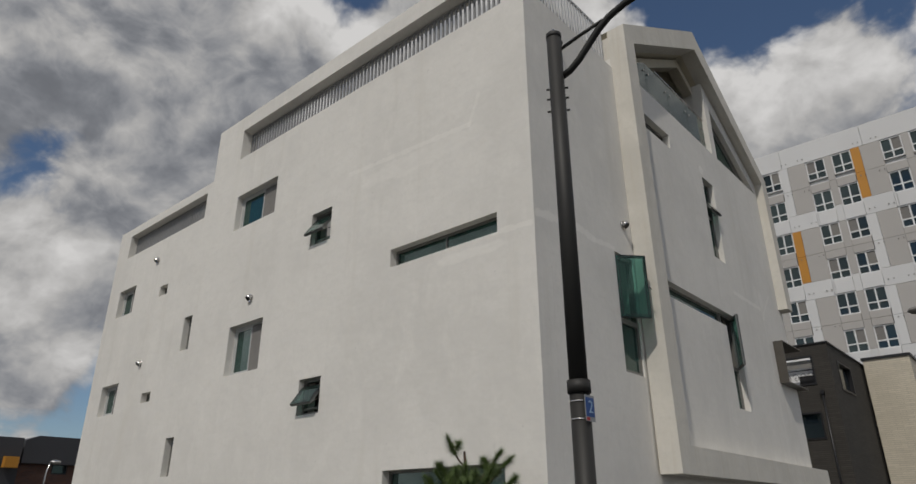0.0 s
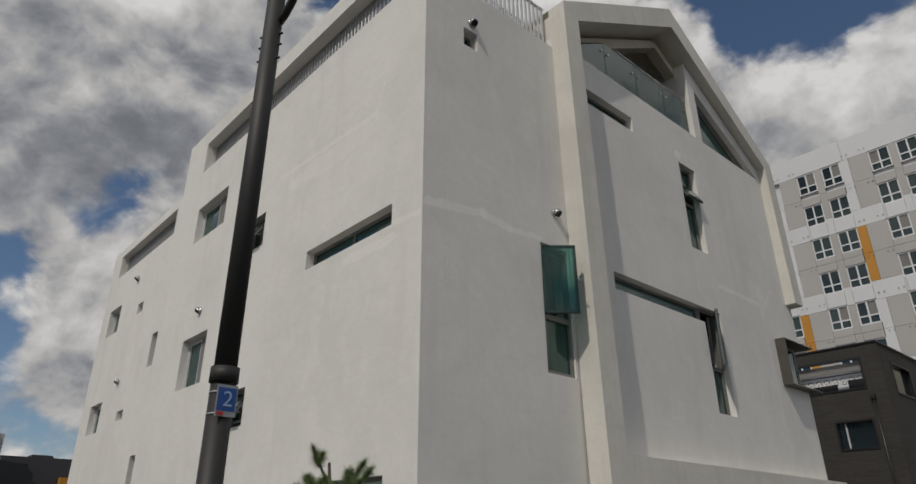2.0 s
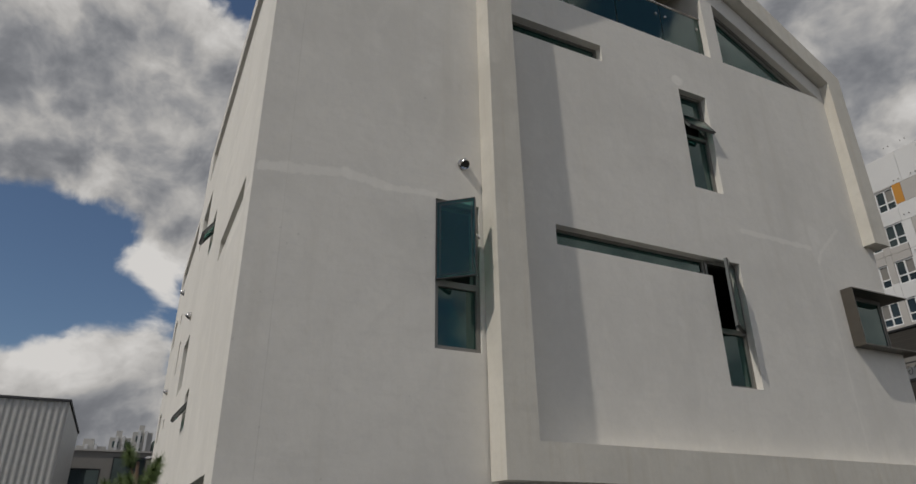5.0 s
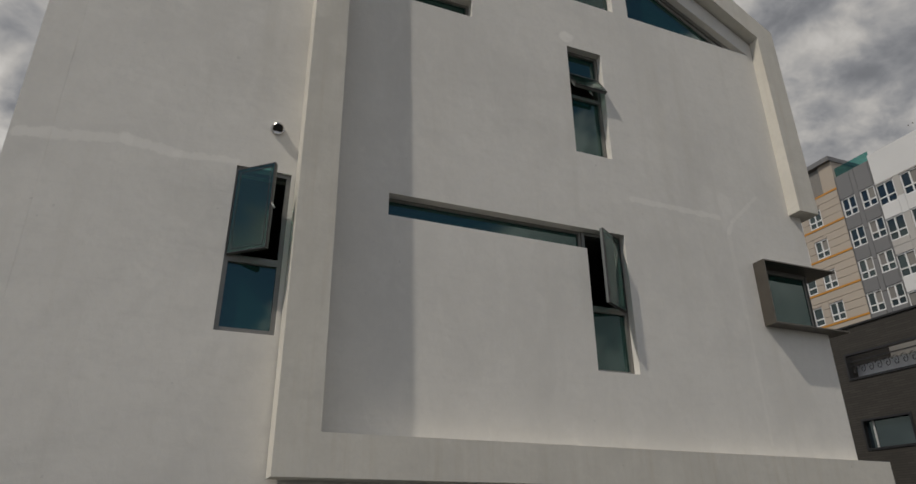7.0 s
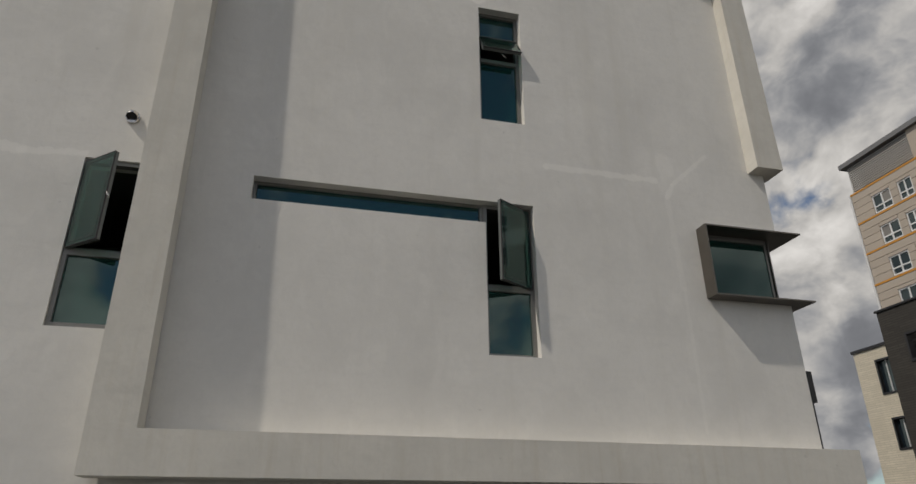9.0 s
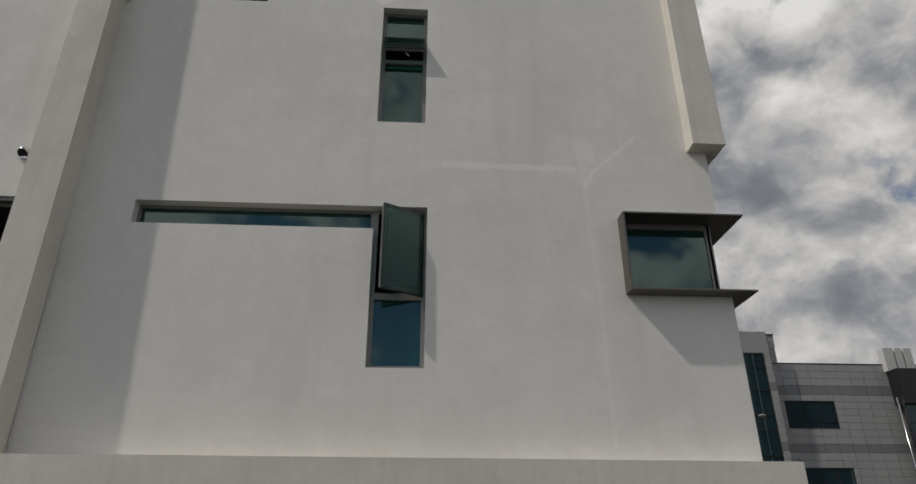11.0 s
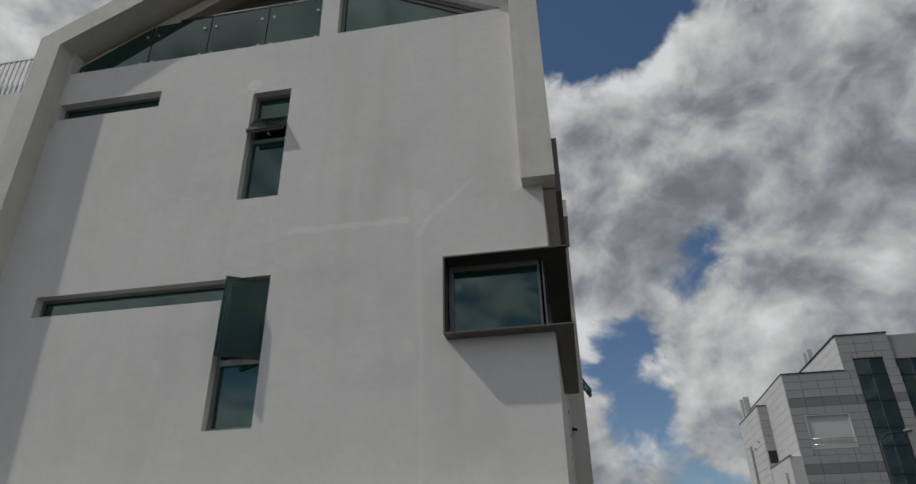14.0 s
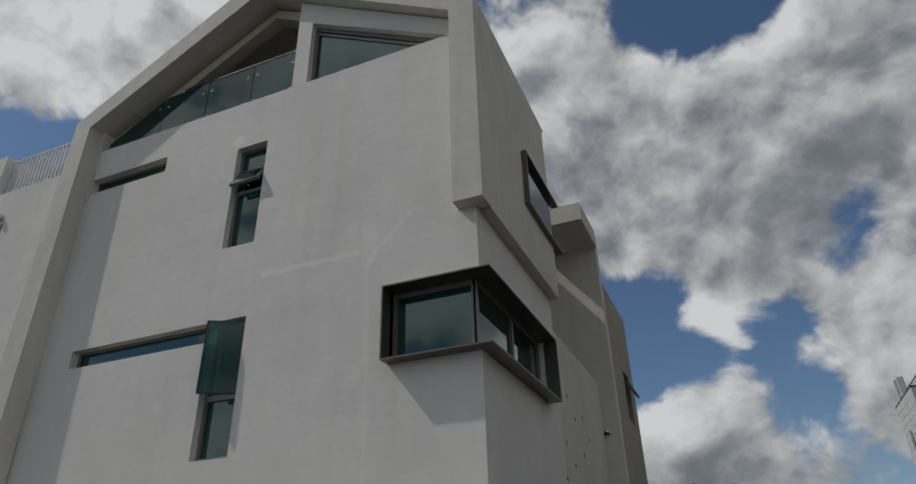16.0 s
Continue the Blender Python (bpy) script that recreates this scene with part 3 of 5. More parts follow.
# north side
NW = -12.3
part("wall", pierced(NW, -8.65, 0, 6.10, -TH, 0, [], north), M_frame, house)
part("wall", pierced(-8.65, E - TH, 0, 10.05, -TH, 0, [(-7.9, E - TH, 4.645, 5.65)], north), M_wall, house)
bm = BM()
slab(bm, north, -8.65, FRONT - DEP - 0.13, 6.69, 10.56, 0.002, 0.17)
part("projecting_bay_wall", bm, M_frame, house)
wb = part("window_box", slab(BM(), north, -6.95, -6.92, 7.76, 8.80, 0.12, 0.265), M_bronze, house, "folded bronze steel window surround")
for z in (7.73, 8.78):
    part("surround_plate", slab(BM(), north, -9.0, -6.92, z, z + 0.03, 0.12, 0.265), M_bronze, wb)
part("pane", slab(BM(), north, -8.6, -6.95, 7.76, 8.78, 0.172, 0.182), M_glass_dark, wb)
up_n = on_north(16.9)
part("wall", pierced(NW, -8.66, 5.9, 9.6, -0.3, 0, [(-11.4, -10.7, 6.6, 8.0)], up_n), M_frame, house)
w = part("window", ring(up_n, -11.4, -10.7, 6.6, 8.0, -0.2, -0.12, 0.05), M_alu, house)
pane_in(w, up_n, -11.35, -10.75, 6.65, 7.2, -0.15)
sash(w, up_n, -11.36, -10.74, 7.2, 7.95, -0.1, turn=swing(up_n(-11, 7.95, -0.1), 'X', 28))
# unseen slab, added to cut the sun that reaches the wing wall
part("unseen_roof_slab", box(BM(), NW, -8.67, 10.3, 16.55, 9.62, 9.85), M_conc, house)
part("terrace_floor", box(BM(), NW, -8.66, 16.9, NORTH - TH, 5.7, 5.9), M_conc, house)
part("canopy", soften(box(BM(), NW, -10.75, 17.3, 18.62, 9.42, 9.86)), M_frame, house)
part("wing_wall", soften(box(BM(), NW - 0.3, NW, 16.6, 18.58, 0, 9.86), 0.02), M_frame, house)
wn = on_north(18.58)
wing_holes = [(-14.7, -13.9, 5.6, 6.8), (-14.7, -13.9, 2.4, 3.6)]
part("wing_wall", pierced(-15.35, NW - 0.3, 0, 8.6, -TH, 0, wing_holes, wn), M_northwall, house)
for h in wing_holes:
    w = part("window", ring(wn, *h, -0.2, -0.12, 0.05), M_alu, house)
    pane_in(w, wn, h[0] + 0.05, h[1] - 0.05, h[2] + 0.05, h[3] - 0.6, -0.15)
    sash(w, wn, h[0] + 0.04, h[1] - 0.04, h[3] - 0.6, h[3] - 0.05, -0.08, turn=swing(wn(-14.3, h[3] - 0.05, -0.08), 'X', 32))
part("wall", box(BM(), W, W + TH, S + 0.381, 14.0, 0, 8.4), M_wall, house)
part("unseen_roof_slab", box(BM(), W + TH, -14.6, S + 0.385, 14.0, 8.3, 8.5), M_conc, house)
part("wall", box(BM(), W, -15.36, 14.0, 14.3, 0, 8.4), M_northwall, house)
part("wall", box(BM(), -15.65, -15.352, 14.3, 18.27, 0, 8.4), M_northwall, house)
part("stair_wall", box(BM(), -14.6, -14.3, S + 0.38, 16.5, 8.5, 10.3), M_wall, house)

# wall drilled with little holes on the north side
for (u, v) in ((-9.18, 5.07), (-9.63, 4.75), (-10.27, 4.91), (-8.84, 4.2), (-10.67, 4.56), (-9.33, 3.9), (-8.68, 3.61), (-10.1, 4.2), (-9.9, 3.5)):
    part("drain_hole", tube(BM(), [north(u, v, -0.02), north(u, v, 0.006)], 0.035, 10), M_black, house)

# ---- windows of the house


def sliding(k, split=0.5, curtain=False):
    u0, u1, v0, v1 = SW[k]
    w = part("window", ring(south, u0, u1, v0, v1, -0.24, -0.15, 0.04), M_pvc, house, "pale framed sliding window with a screen")
    m = u0 + (u1 - u0) * split
    sash(w, south, u0 + 0.04, m + 0.03, v0 + 0.04, v1 - 0.04, -0.16, 0.05, M_pvc)
    sash(w, south, m - 0.03, u1 - 0.04, v0 + 0.04, v1 - 0.04, -0.205, 0.05, M_pvc)
    part("insect_screen", slab(BM(), south, m + 0.03, u1 - 0.05, v0 + 0.05, v1 - 0.05, -0.158, -0.152), M_screen, w)
    part("sill", slab(BM(), south, u0 + 0.01, u1 - 0.01, v0 + 0.002, v0 + 0.03, -0.15, -0.1), M_pvc, w)


def fixed(to, r, mull=(), mat=None, depth=-0.14, fw=0.04, label="narrow fixed window with grey frame"):
    u0, u1, v0, v1 = r
    w = part("window", ring(to, u0, u1, v0, v1, depth - 0.07, depth, fw), M_alu, house, label)
    edges = [u0 + fw, *[u0 + (u1 - u0) * f for f in mull], u1 - fw]
    for a, b in zip(edges, edges[1:]):
        pane_in(w, to, a + 0.008, b - 0.008, v0 + fw - 0.004, v1 - fw + 0.004, depth - 0.03, mat)
    for e in edges[1:-1]:
        part("mullion", slab(BM(), to, e - 0.012, e + 0.012, v0 + fw, v1 - fw, depth - 0.05, depth - 0.01), M_alu, w)
    return w


for k, s in (("up", 0.55), ("lo", 0.5), ("l1", 0.5), ("l2", 0.5)):
    sliding(k, s)
for k in ("nar", "l3", "s1", "s2"):
    fixed(south, SW[k], mull=(0.5,) if k in ("nar", "l3") else ())
fixed(south, SW["slit"], mull=(0.5,))
fixed(south, SW["base"], mull=(0.5,), label="wide dark window behind a pine")
for k, deg in (("aw1", 34), ("aw2", 36)):
    u0, u1, v0, v1 = SW[k]
    w = part("window", ring(south, u0, u1, v0, v1, -0.2, -0.11, 0.045), M_alu, house, "small top-hung window pushed open")
    part("transom", slab(BM(), south, u0 + 0.045, u1 - 0.045, v0 + 0.1, v0 + 0.14, -0.18, -0.12), M_alu, w)
    sash(w, south, u0 + 0.03, u1 - 0.03, v0 + 0.1, v1 - 0.13, -0.06, 0.03, M_sashframe, turn=swing(south((u0 + u1) / 2, v1 - 0.13, -0.06), 'X', -deg))
    part("stay", tube(BM(), [south(u1 - 0.06, v0 + 0.3, -0.12), south(u1 - 0.06, v0 + 0.16, 0.16)], 0.007, 6), M_steel, w)

# east windows
fixed(east, EW["sq"], depth=-0.16)
fixed(east, EW["slitup"])
# tall casement beside the frame
u0, u1, v0, v1 = EW["cas"]
w = part("window", pierced(u0, u1, v0, v1, -0.12, -0.03, [(u0 + 0.05, u1 - 0.05, v0 + 0.05, 4.56), (u0 + 0.05, u1 - 0.05, 4.64, v1 - 0.05)], east), M_alu, house, "tall grey window with its upper casement open")
pane_in(w, east, u0 + 0.045, u1 - 0.045, v0 + 0.045, 4.565, -0.07)
sash(w, east, u0 + 0.03, u1 - 0.09, 4.63, v1 - 0.06, 0.0, 0.032, M_sashframe, turn=swing(east(u0 + 0.03, 5, -0.02), 'Z', -42))
part("handle", tube(BM(), [east(u0 + 0.44, 5.1, 0.36), east(u0 + 0.40, 5.18, 0.34)], 0.01, 8), M_steel, w)
# L-shaped light
w = fixed(east, EW["slitlow"], mull=(), label="long slit light of an angled window")
u0, u1, v0, v1 = EW["tall"]
w = part("window", pierced(u0, u1, v0, v1, -0.22, -0.12, [(u0 + 0.05, u1 - 0.05, v0 + 0.05, 4.56), (u0 + 0.05, u1 - 0.05, 4.64, v1 - 0.05)], east), M_alu, house, "tall grey window with its upper casement open")
pane_in(w, east, u0 + 0.045, u1 - 0.045, v0 + 0.045, 4.565, -0.16)
sash(w, east, u0 + 0.05, u1 - 0.04, 4.60, v1 - 0.06, -0.08, 0.032, M_sashframe, turn=swing(east(u1 - 0.05, 5, -0.09), 'Z', 32))
# upper window of three lights
u0, u1, v0, v1 = EW["upper"]
w = part("window", pierced(u0, u1, v0, v1, -0.22, -0.12, [(u0 + 0.05, u1 - 0.05, v0 + 0.05, 8.10), (u0 + 0.05, u1 - 0.05, 8.16, 8.52), (u0 + 0.05, u1 - 0.05, 8.58, v1 - 0.05)], east), M_alu, house, "tall window with a top-hung middle light open")
pane_in(w, east, u0 + 0.045, u1 - 0.045, v0 + 0.045, 8.105, -0.16)
pane_in(w, east, u0 + 0.045, u1 - 0.045, 8.575, v1 - 0.045, -0.16)
sash(w, east, u0 + 0.03, u1 - 0.03, 8.14, 8.55, -0.1, 0.03, M_sashframe, turn=swing(east(14, 8.55, -0.1), 'Y', -30))
part("handle", tube(BM(), [east(14.16, 8.24, -0.04), east(14.18, 8.17, 0.02), east(14.22, 8.12, 0.02)], 0.011, 8), M_steel, w)

# corner window with its bronze surround
OUT = 0.22
cw = part("corner_window", slab(BM(), east, 16.93, 16.95, 4.635, 5.66, -0.2, OUT), M_bronze, house, "corner window in a folded bronze steel surround")
for z0, z1 in ((4.635, 4.655), (5.64, 5.66)):
    bm = BM()
    pts = [(E + OUT, 16.95), (E + OUT, NORTH + OUT), (-7.9, NORTH + OUT), (-7.9, NORTH - 0.2), (E - 0.2, NORTH - 0.2), (E - 0.2, 16.95)]
    prism(bm, pts, z0, z1, lambda u, v, w_: Vector((u, v, w_)))
    part("surround_plate", bm, M_bronze, cw)
part("surround_plate", slab(BM(), north, -7.93, -7.901, 4.635, 5.66, -0.2, OUT), M_bronze, cw)
part("frame", slab(BM(), east, 16.95, 17.01, 4.655, 5.64, -0.16, -0.08), M_alu, cw)
part("frame", slab(BM(), east, 17.01, NORTH - 0.14, 5.57, 5.64, -0.16, -0.08), M_alu, cw)
part("frame", slab(BM(), east, 17.01, NORTH - 0.14, 4.655, 4.70, -0.16, -0.08), M_alu, cw)
part("frame", ring(north, -7.9, E - 0.1, 4.655, 5.64, -0.16, -0.08, 0.06), M_alu, cw)
part("mullion", slab(BM(), north, -6.55, -6.48, 4.7, 5.63, -0.15, -0.07), M_alu, cw)
part("corner_post", box(BM(), E - 0.14, E - 0.10, NORTH - 0.13, NORTH - 0.10, 4.66, 5.635), M_black, cw)
part("pane", slab(BM(), east, 17.005, NORTH - 0.13, 4.695, 5.575, -0.13, -0.115), M_glass, cw)
part("pane", slab(BM(), north, -6.5, -5.15, 4.71, 5.60, -0.13, -0.115), M_glass, cw)
part("pane", slab(BM(), north, -7.85, -6.54, 4.71, 5.60, -0.13, -0.115), M_glass, cw)


# ---- wall vents
def vent(to, u, v, r=0.07):
    e = thing("wall_vent", to(u, v, 0), "round stainless steel hooded vent on the white wall", "vent", "wall vents")
    bm = BM()
    bmesh.ops.create_uvsphere(bm, u_segments=20, v_segments=12, radius=r)
    c = to(u, v, 0.05)
    out = (to(0, 0, 1) - to(0, 0, 0))
    for vv in bm.verts:
        vv.co = c + vv.co
    for f in bm.faces:
        f.smooth = True
    # cut away the mouth, low and outwards
    cut = (out + Vector((0, 0, -1.3))).normalized()
    bmesh.ops.bisect_plane(bm, geom=bm.verts[:] + bm.edges[:] + bm.faces[:], plane_co=c + cut * r * 0.45, plane_no=cut, clear_outer=True)
    part("hood", bm, M_steel, e)
    part("collar", tube(BM(), [to(u, v, 0.0), to(u, v, 0.03)], r * 1.15, 20), M_steel, e)
    mouth = tube(BM(), [c + cut * r * 0.2, c + cut * r * 0.3], r * 0.85, 16)
    part("mouth", mouth, M_black, e)


for u, v in ((-17.0, 7.97), (-12.2, 5.91), (-16.96, 5.22)):
    vent(south, u, v)
vent(east, 7.75, 9.13)
vent(east, 9.51, 6.34)
vent(on_east(NW), 18.3, 5.0)


# ---- railings on the roof terrace
def railing(along, top, foot, label, M_bar=M_bar):
    """along: list of (place of bar foot, direction) ; vertical flat bars with a top and bottom rail."""
    a, b, step = along
    a, b = Vector(a), Vector(b)
    d = (b - a).normalized()
    s = Vector((-d.y, d.x, 0))
    e = thing("railing", a, label, "railing", "roof railings")
    rot = Matrix(((d.x, s.x, 0, 0), (d.y, s.y, 0, 0), (0, 0, 1, 0), (0, 0, 0, 1)))
    length = (b - a).length
    for z in (foot + 0.06, top - 0.03):
        part("rail", box(BM(), 0, length, -0.02, 0.02, z - 0.02, z + 0.02, Matrix.Translation(Vector((a.x, a.y, 0))) @ rot), M_bar, e)
    first = None
    n = int(length / step)
    for i in range(n + 1):
        at = Matrix.Translation(Vector((a.x, a.y, 0)) + d * (i * step))
        if first is None:
            first = part("bar", box(BM(), -0.022, 0.022, -0.014, 0.014, foot + 0.075, top - 0.045, rot), M_bar, e)
            mesh = first.data
            first.matrix_basis = at
        else:
            o = new("bar", mesh)
            o.parent = e
            o.matrix_parent_inverse = first.matrix_parent_inverse
            o.matrix_basis = at
    return e


def braces(a, b, step, z0, z1, e):
    a, b = Vector(a), Vector(b)
    d = (b - a).normalized()
    n = int((b - a).length / step)
    part("rail", tube(BM(), [a + Vector((0, 0, z1)), b + Vector((0, 0, z1))], 0.014, 6), M_bar, e)
    for i in range(n):
        p, q, r = a + d * (i * step), a + d * ((i + 0.5) * step), a + d * ((i + 1) * step)
        bm_ = BM()
        tube(bm_, [p + Vector((0, 0, z1)), q + Vector((0, 0, z0))], 0.008, 5)
        tube(bm_, [q + Vector((0, 0, z0)), r + Vector((0, 0, z1))], 0.008, 5)
        part("brace", bm_, M_bar, e)


railing(((-13.40, S + 0.24, 0), (-5.5, S + 0.24, 0), 0.11), 10.46, 9.67, "vertical bar railing in the roof parapet slot, greyed for its shade", M_bar_shaded)
railing(((-19.05, S + 0.2, 0), (-14.85, S + 0.2, 0), 0.09), 9.23, 8.56, "vertical bar railing in the lower roof parapet slot, greyed for its shade", M_bar_shaded)
roof_rail = railing(((E - 0.14, S + 0.45, 0), (E - 0.14, 9.74, 0), 0.11), 10.78, 9.80, "pale vertical bar railing on the roof edge")
braces((E - 0.17, S + 0.45, 0), (E - 0.17, 9.74, 0), 0.11, 9.82, 10.15, roof_rail)

# ---------------------------------------------------------------- street lamp
PX, PY = -2.49, 3.475
lamp = thing("street_lamp", (PX, PY, 0), "dark grey steel street lamp pole with a curved double arm", "street lamp")
part("pole", tube(BM(), [(PX, PY, 0), (PX, PY, 2.46)], [0.066, 0.064], 24), M_pole, lamp)
part("pole", tube(BM(), [(PX, PY, 2.46), (PX, PY, 5.24)], [0.060, 0.058], 24), M_pole, lamp)
part("collar", soften(tube(BM(), [(PX, PY, 2.44), (PX, PY, 2.52)], 0.075, 24), 0.008), M_pole, lamp)
part("cap", soften(tube(BM(), [(PX, PY, 5.22), (PX, PY, 5.26)], 0.061, 24), 0.006), M_pole, lamp)
part("finial", tube(BM(), [(PX, PY, 5.27), (PX, PY, 5.30), (PX, PY, 5.315)], [0.02, 0.02, 0.008], 12), M_steel, lamp)
arm = [(PX + x, PY + 0.03, z) for x, z in ((0.03, 4.86), (0.11, 4.885), (0.19, 4.94), (0.28, 5.03), (0.37, 5.12), (0.47, 5.19), (0.6, 5.235), (0.8, 5.27), (1.1, 5.31), (1.6, 5.36))]
part("arm", tube(BM(), arm, 0.027, 14), M_pole, lamp)
part("arm", tube(BM(), [(PX + 0.03, PY + 0.03, 5.12), (PX + 0.2, PY + 0.03, 5.155), (PX + 0.42, PY + 0.03, 5.19)], 0.014, 12), M_pole, lamp)
head = soften(box(BM(), PX + 1.5, PX + 2.1, PY - 0.1, PY + 0.16, 5.33, 5.43), 0.03)
part("lamp_head", head, M_pole, lamp)
for z in (4.55, 4.66, 4.75):
    for s in (-1, 1):
        part("bolt", tube(BM(), [(PX + s * 0.05, PY + s * 0.03, z), (PX + s * 0.072, PY + s * 0.043, z)], 0.008, 8), M_pole, lamp)

# numbered plate strapped to the pole
plate = thing("pole_sign", (PX + 0.07, PY, 2.3), "blue and white numbered metal plate strapped to the lamp pole", "sign")
part("plate", box(BM(), PX + 0.066, PX + 0.069, PY - 0.055, PY + 0.055, 2.26, 2.42), M_sign_edge, plate)
part("blue_field", box(BM(), PX + 0.069, PX + 0.0705, PY - 0.048, PY + 0.048, 2.288, 2.405), M_sign_blue, plate)
part("red_print", box(BM(), PX + 0.069, PX + 0.0705, PY - 0.045, PY - 0.01, 2.265, 2.283), M_sign_red, plate)
for z in (2.27, 2.38):
    part("strap", tube(BM(), [(PX, PY, z), (PX, PY, z + 0.012)], 0.0665, 24), M_steel, plate)
txt = bpy.data.curves.new("numeral", 'FONT')
txt.body = "2"
txt.size = 0.11
txt.align_x, txt.align_y = 'CENTER', 'CENTER'
txt.extrude = 0.0008
tmp = new("numeral", txt)
mesh2 = bpy.data.meshes.new_from_object(tmp.evaluated_get(bpy.context.evaluated_depsgraph_get()))
bpy.data.objects.remove(tmp)
mesh2.materials.clear()
mesh2.materials.append(M_sign_num)
num = new("numeral", mesh2)
num.parent = plate
num.matrix_parent_inverse = parent_world(plate).inverted()
num.matrix_basis = pose(PX + 0.0722, PY + 0.005, 2.345, 90, 0, 90)

# ---------------------------------------------------------------- far buildings


def panels(bm, to, u0, u1, v0, v1, holes, pw, ph, d0=0.0, d1=0.02, gap=0.012, brick=0.0):
    """Cladding panels laid over a wall, leaving the holes free."""
    nv = max(1, round((v1 - v0) / ph))
    nu = max(1, round((u1 - u0) / pw))
    for j in range(nv):
        a, b = v0 + (v1 - v0) * j / nv, v0 + (v1 - v0) * (j + 1) / nv
        cuts = {u0, u1}
        off = brick * (j % 2) * (u1 - u0) / nu
        cuts |= {u0 + off + (u1 - u0) * i / nu for i in range(nu + 1)}
        for h in holes:
            if h[2] < b and h[3] > a:
                cuts |= {h[0], h[1]}
        cs = sorted(c for c in cuts if u0 <= c <= u1)
        for c, d in zip(cs, cs[1:]):
            if d - c < 0.05:
                continue
            lo, hi = a, b
            skip = False
            for h in holes:
                if h[0] < (c + d) / 2 < h[1] and h[2] < b and h[3] > a:
                    if h[2] <= a and h[3] >= b:
                        skip = True
                    elif h[2] <= a:
                        lo = max(lo, h[3])
                    elif h[3] >= b:
                        hi = min(hi, h[2])
                    else:
                        skip = True
            if skip or hi - lo < 0.03:
                continue
            g = gap / 2
            co = [to(u, v, w) for w in (d0, d1) for u, v in ((c + g, lo + g), (d - g, lo + g), (d - g, hi - g), (c + g, hi - g))]
            vs = [bm.verts.new(p) for p in co]
            bm.faces.new(vs[4:])
            for i in range(4):
                k = (i + 1) % 4
                bm.faces.new((vs[i], vs[k], vs[4 + k], vs[4 + i]))
    return bm


# ---- apartment block
apt = thing("apartment_building", (-15, 62, 0), "white and grey panelled apartment block with ochre strips", "apartment building")
AY = 56.0
ap = on_south(AY)
FLOORS = [27.33 - 2.9 * i for i in range(9)]
TOP, WTOP = 30.95, 28.9
PAIRS = [-10.0 + 5.5 * k for k in range(-4, 3)]
wins = [(x + o - 0.72, x + o + 0.72, z, z + 1.77) for x in PAIRS for o in (0, 1.97) for z in FLOORS if x + o > -27 and not (x < -18 and z > 27)]
part("wall", box(BM(), -18.7, 6.0, AY + 0.25, AY + 12, 0, TOP), M_pan_white, apt)
part("wall", box(BM(), -27.16, -18.71, AY + 0.25, AY + 12, 0, WTOP), M_pan_white, apt)


def strip(mat, u0, u1, v0, v1):
    """Wall panels, one storey high, round the windows; joined, as they stay far off."""
    hs = [h for h in wins if h[1] > u0 and h[0] < u1]
    bm = panels(BM(), ap, u0, u1, v0, v1, hs, 5.5, 2.9, -0.25, 0.0, 0.022)
    return tagged(part("wall_cladding", bm, mat, apt), kind="stuff")


strip(M_pan_white, -18.7, 6.0, 29.12, TOP)
strip(M_pan_white, -27.16, -18.7, 26.3, WTOP)
for pair in range(4):
    zt = 29.12 - pair * 5.86
    strip(M_pan_white, -27.16, 6.0, zt - 5.86, zt - 4.45)
    for k, x in zip(range(-4, 3), PAIRS):
        u0 = max(x - 2.15, -27.16)
        if x + 2.65 > -27.16:
            zz = 26.3 if pair == 0 and x < -18 else zt
            strip(M_pan_grey, u0, x + 2.65, zt - 4.45, zz)
            strip(M_pan_orange if (k + pair) % 3 == 0 else M_pan_white, x + 2.65, x + 3.35, zt - 4.45, zz)
# small paired vents below each storey
bm = BM()
for x in PAIRS:
    for o in (-1.2, 3.0):
        for z in FLOORS:
            for e_ in (0, 0.35):
                if x + o > -27:
                    tube(bm, [ap(x + o + e_, z + 2.15, 0.0), ap(x + o + e_, z + 2.15, 0.06)], 0.045, 6)
tagged(part("vent_caps", bm, M_conc, apt), kind="stuff")


def apt_window(to, h, parent):
    u0, u1, v0, v1 = h
    m = (u0 + u1) / 2
    zz = v0 + (v1 - v0) * 0.36
    bm = pierced(u0, u1, v0, v1, -0.2, -0.06, [(u0 + 0.09, m - 0.055, v0 + 0.09, zz - 0.05), (m + 0.055, u1 - 0.09, v0 + 0.09, zz - 0.05),
                                              (u0 + 0.09, m - 0.055, zz + 0.05, v1 - 0.09), (m + 0.055, u1 - 0.09, zz + 0.05, v1 - 0.09)], to)
    w_ = part("window", bm, M_whitef, parent)
    part("pane", slab(BM(), to, u0 + 0.05, u1 - 0.05, v0 + 0.05, v1 - 0.05, -0.16, -0.13), M_glass_dark, w_)
    r = random.random()
    if r < 0.6:
        a = u0 + 0.08 if r < 0.3 else m + 0.04
        part("blind", slab(BM(), to, a, a + (u1 - u0) * 0.40, zz + 0.05, v1 - 0.08, -0.129, -0.122), M_screen if r < 0.4 else M_conc, w_)


for h in wins:
    if h[2] > 10 and h[1] < 2:
        apt_window(ap, h, apt)
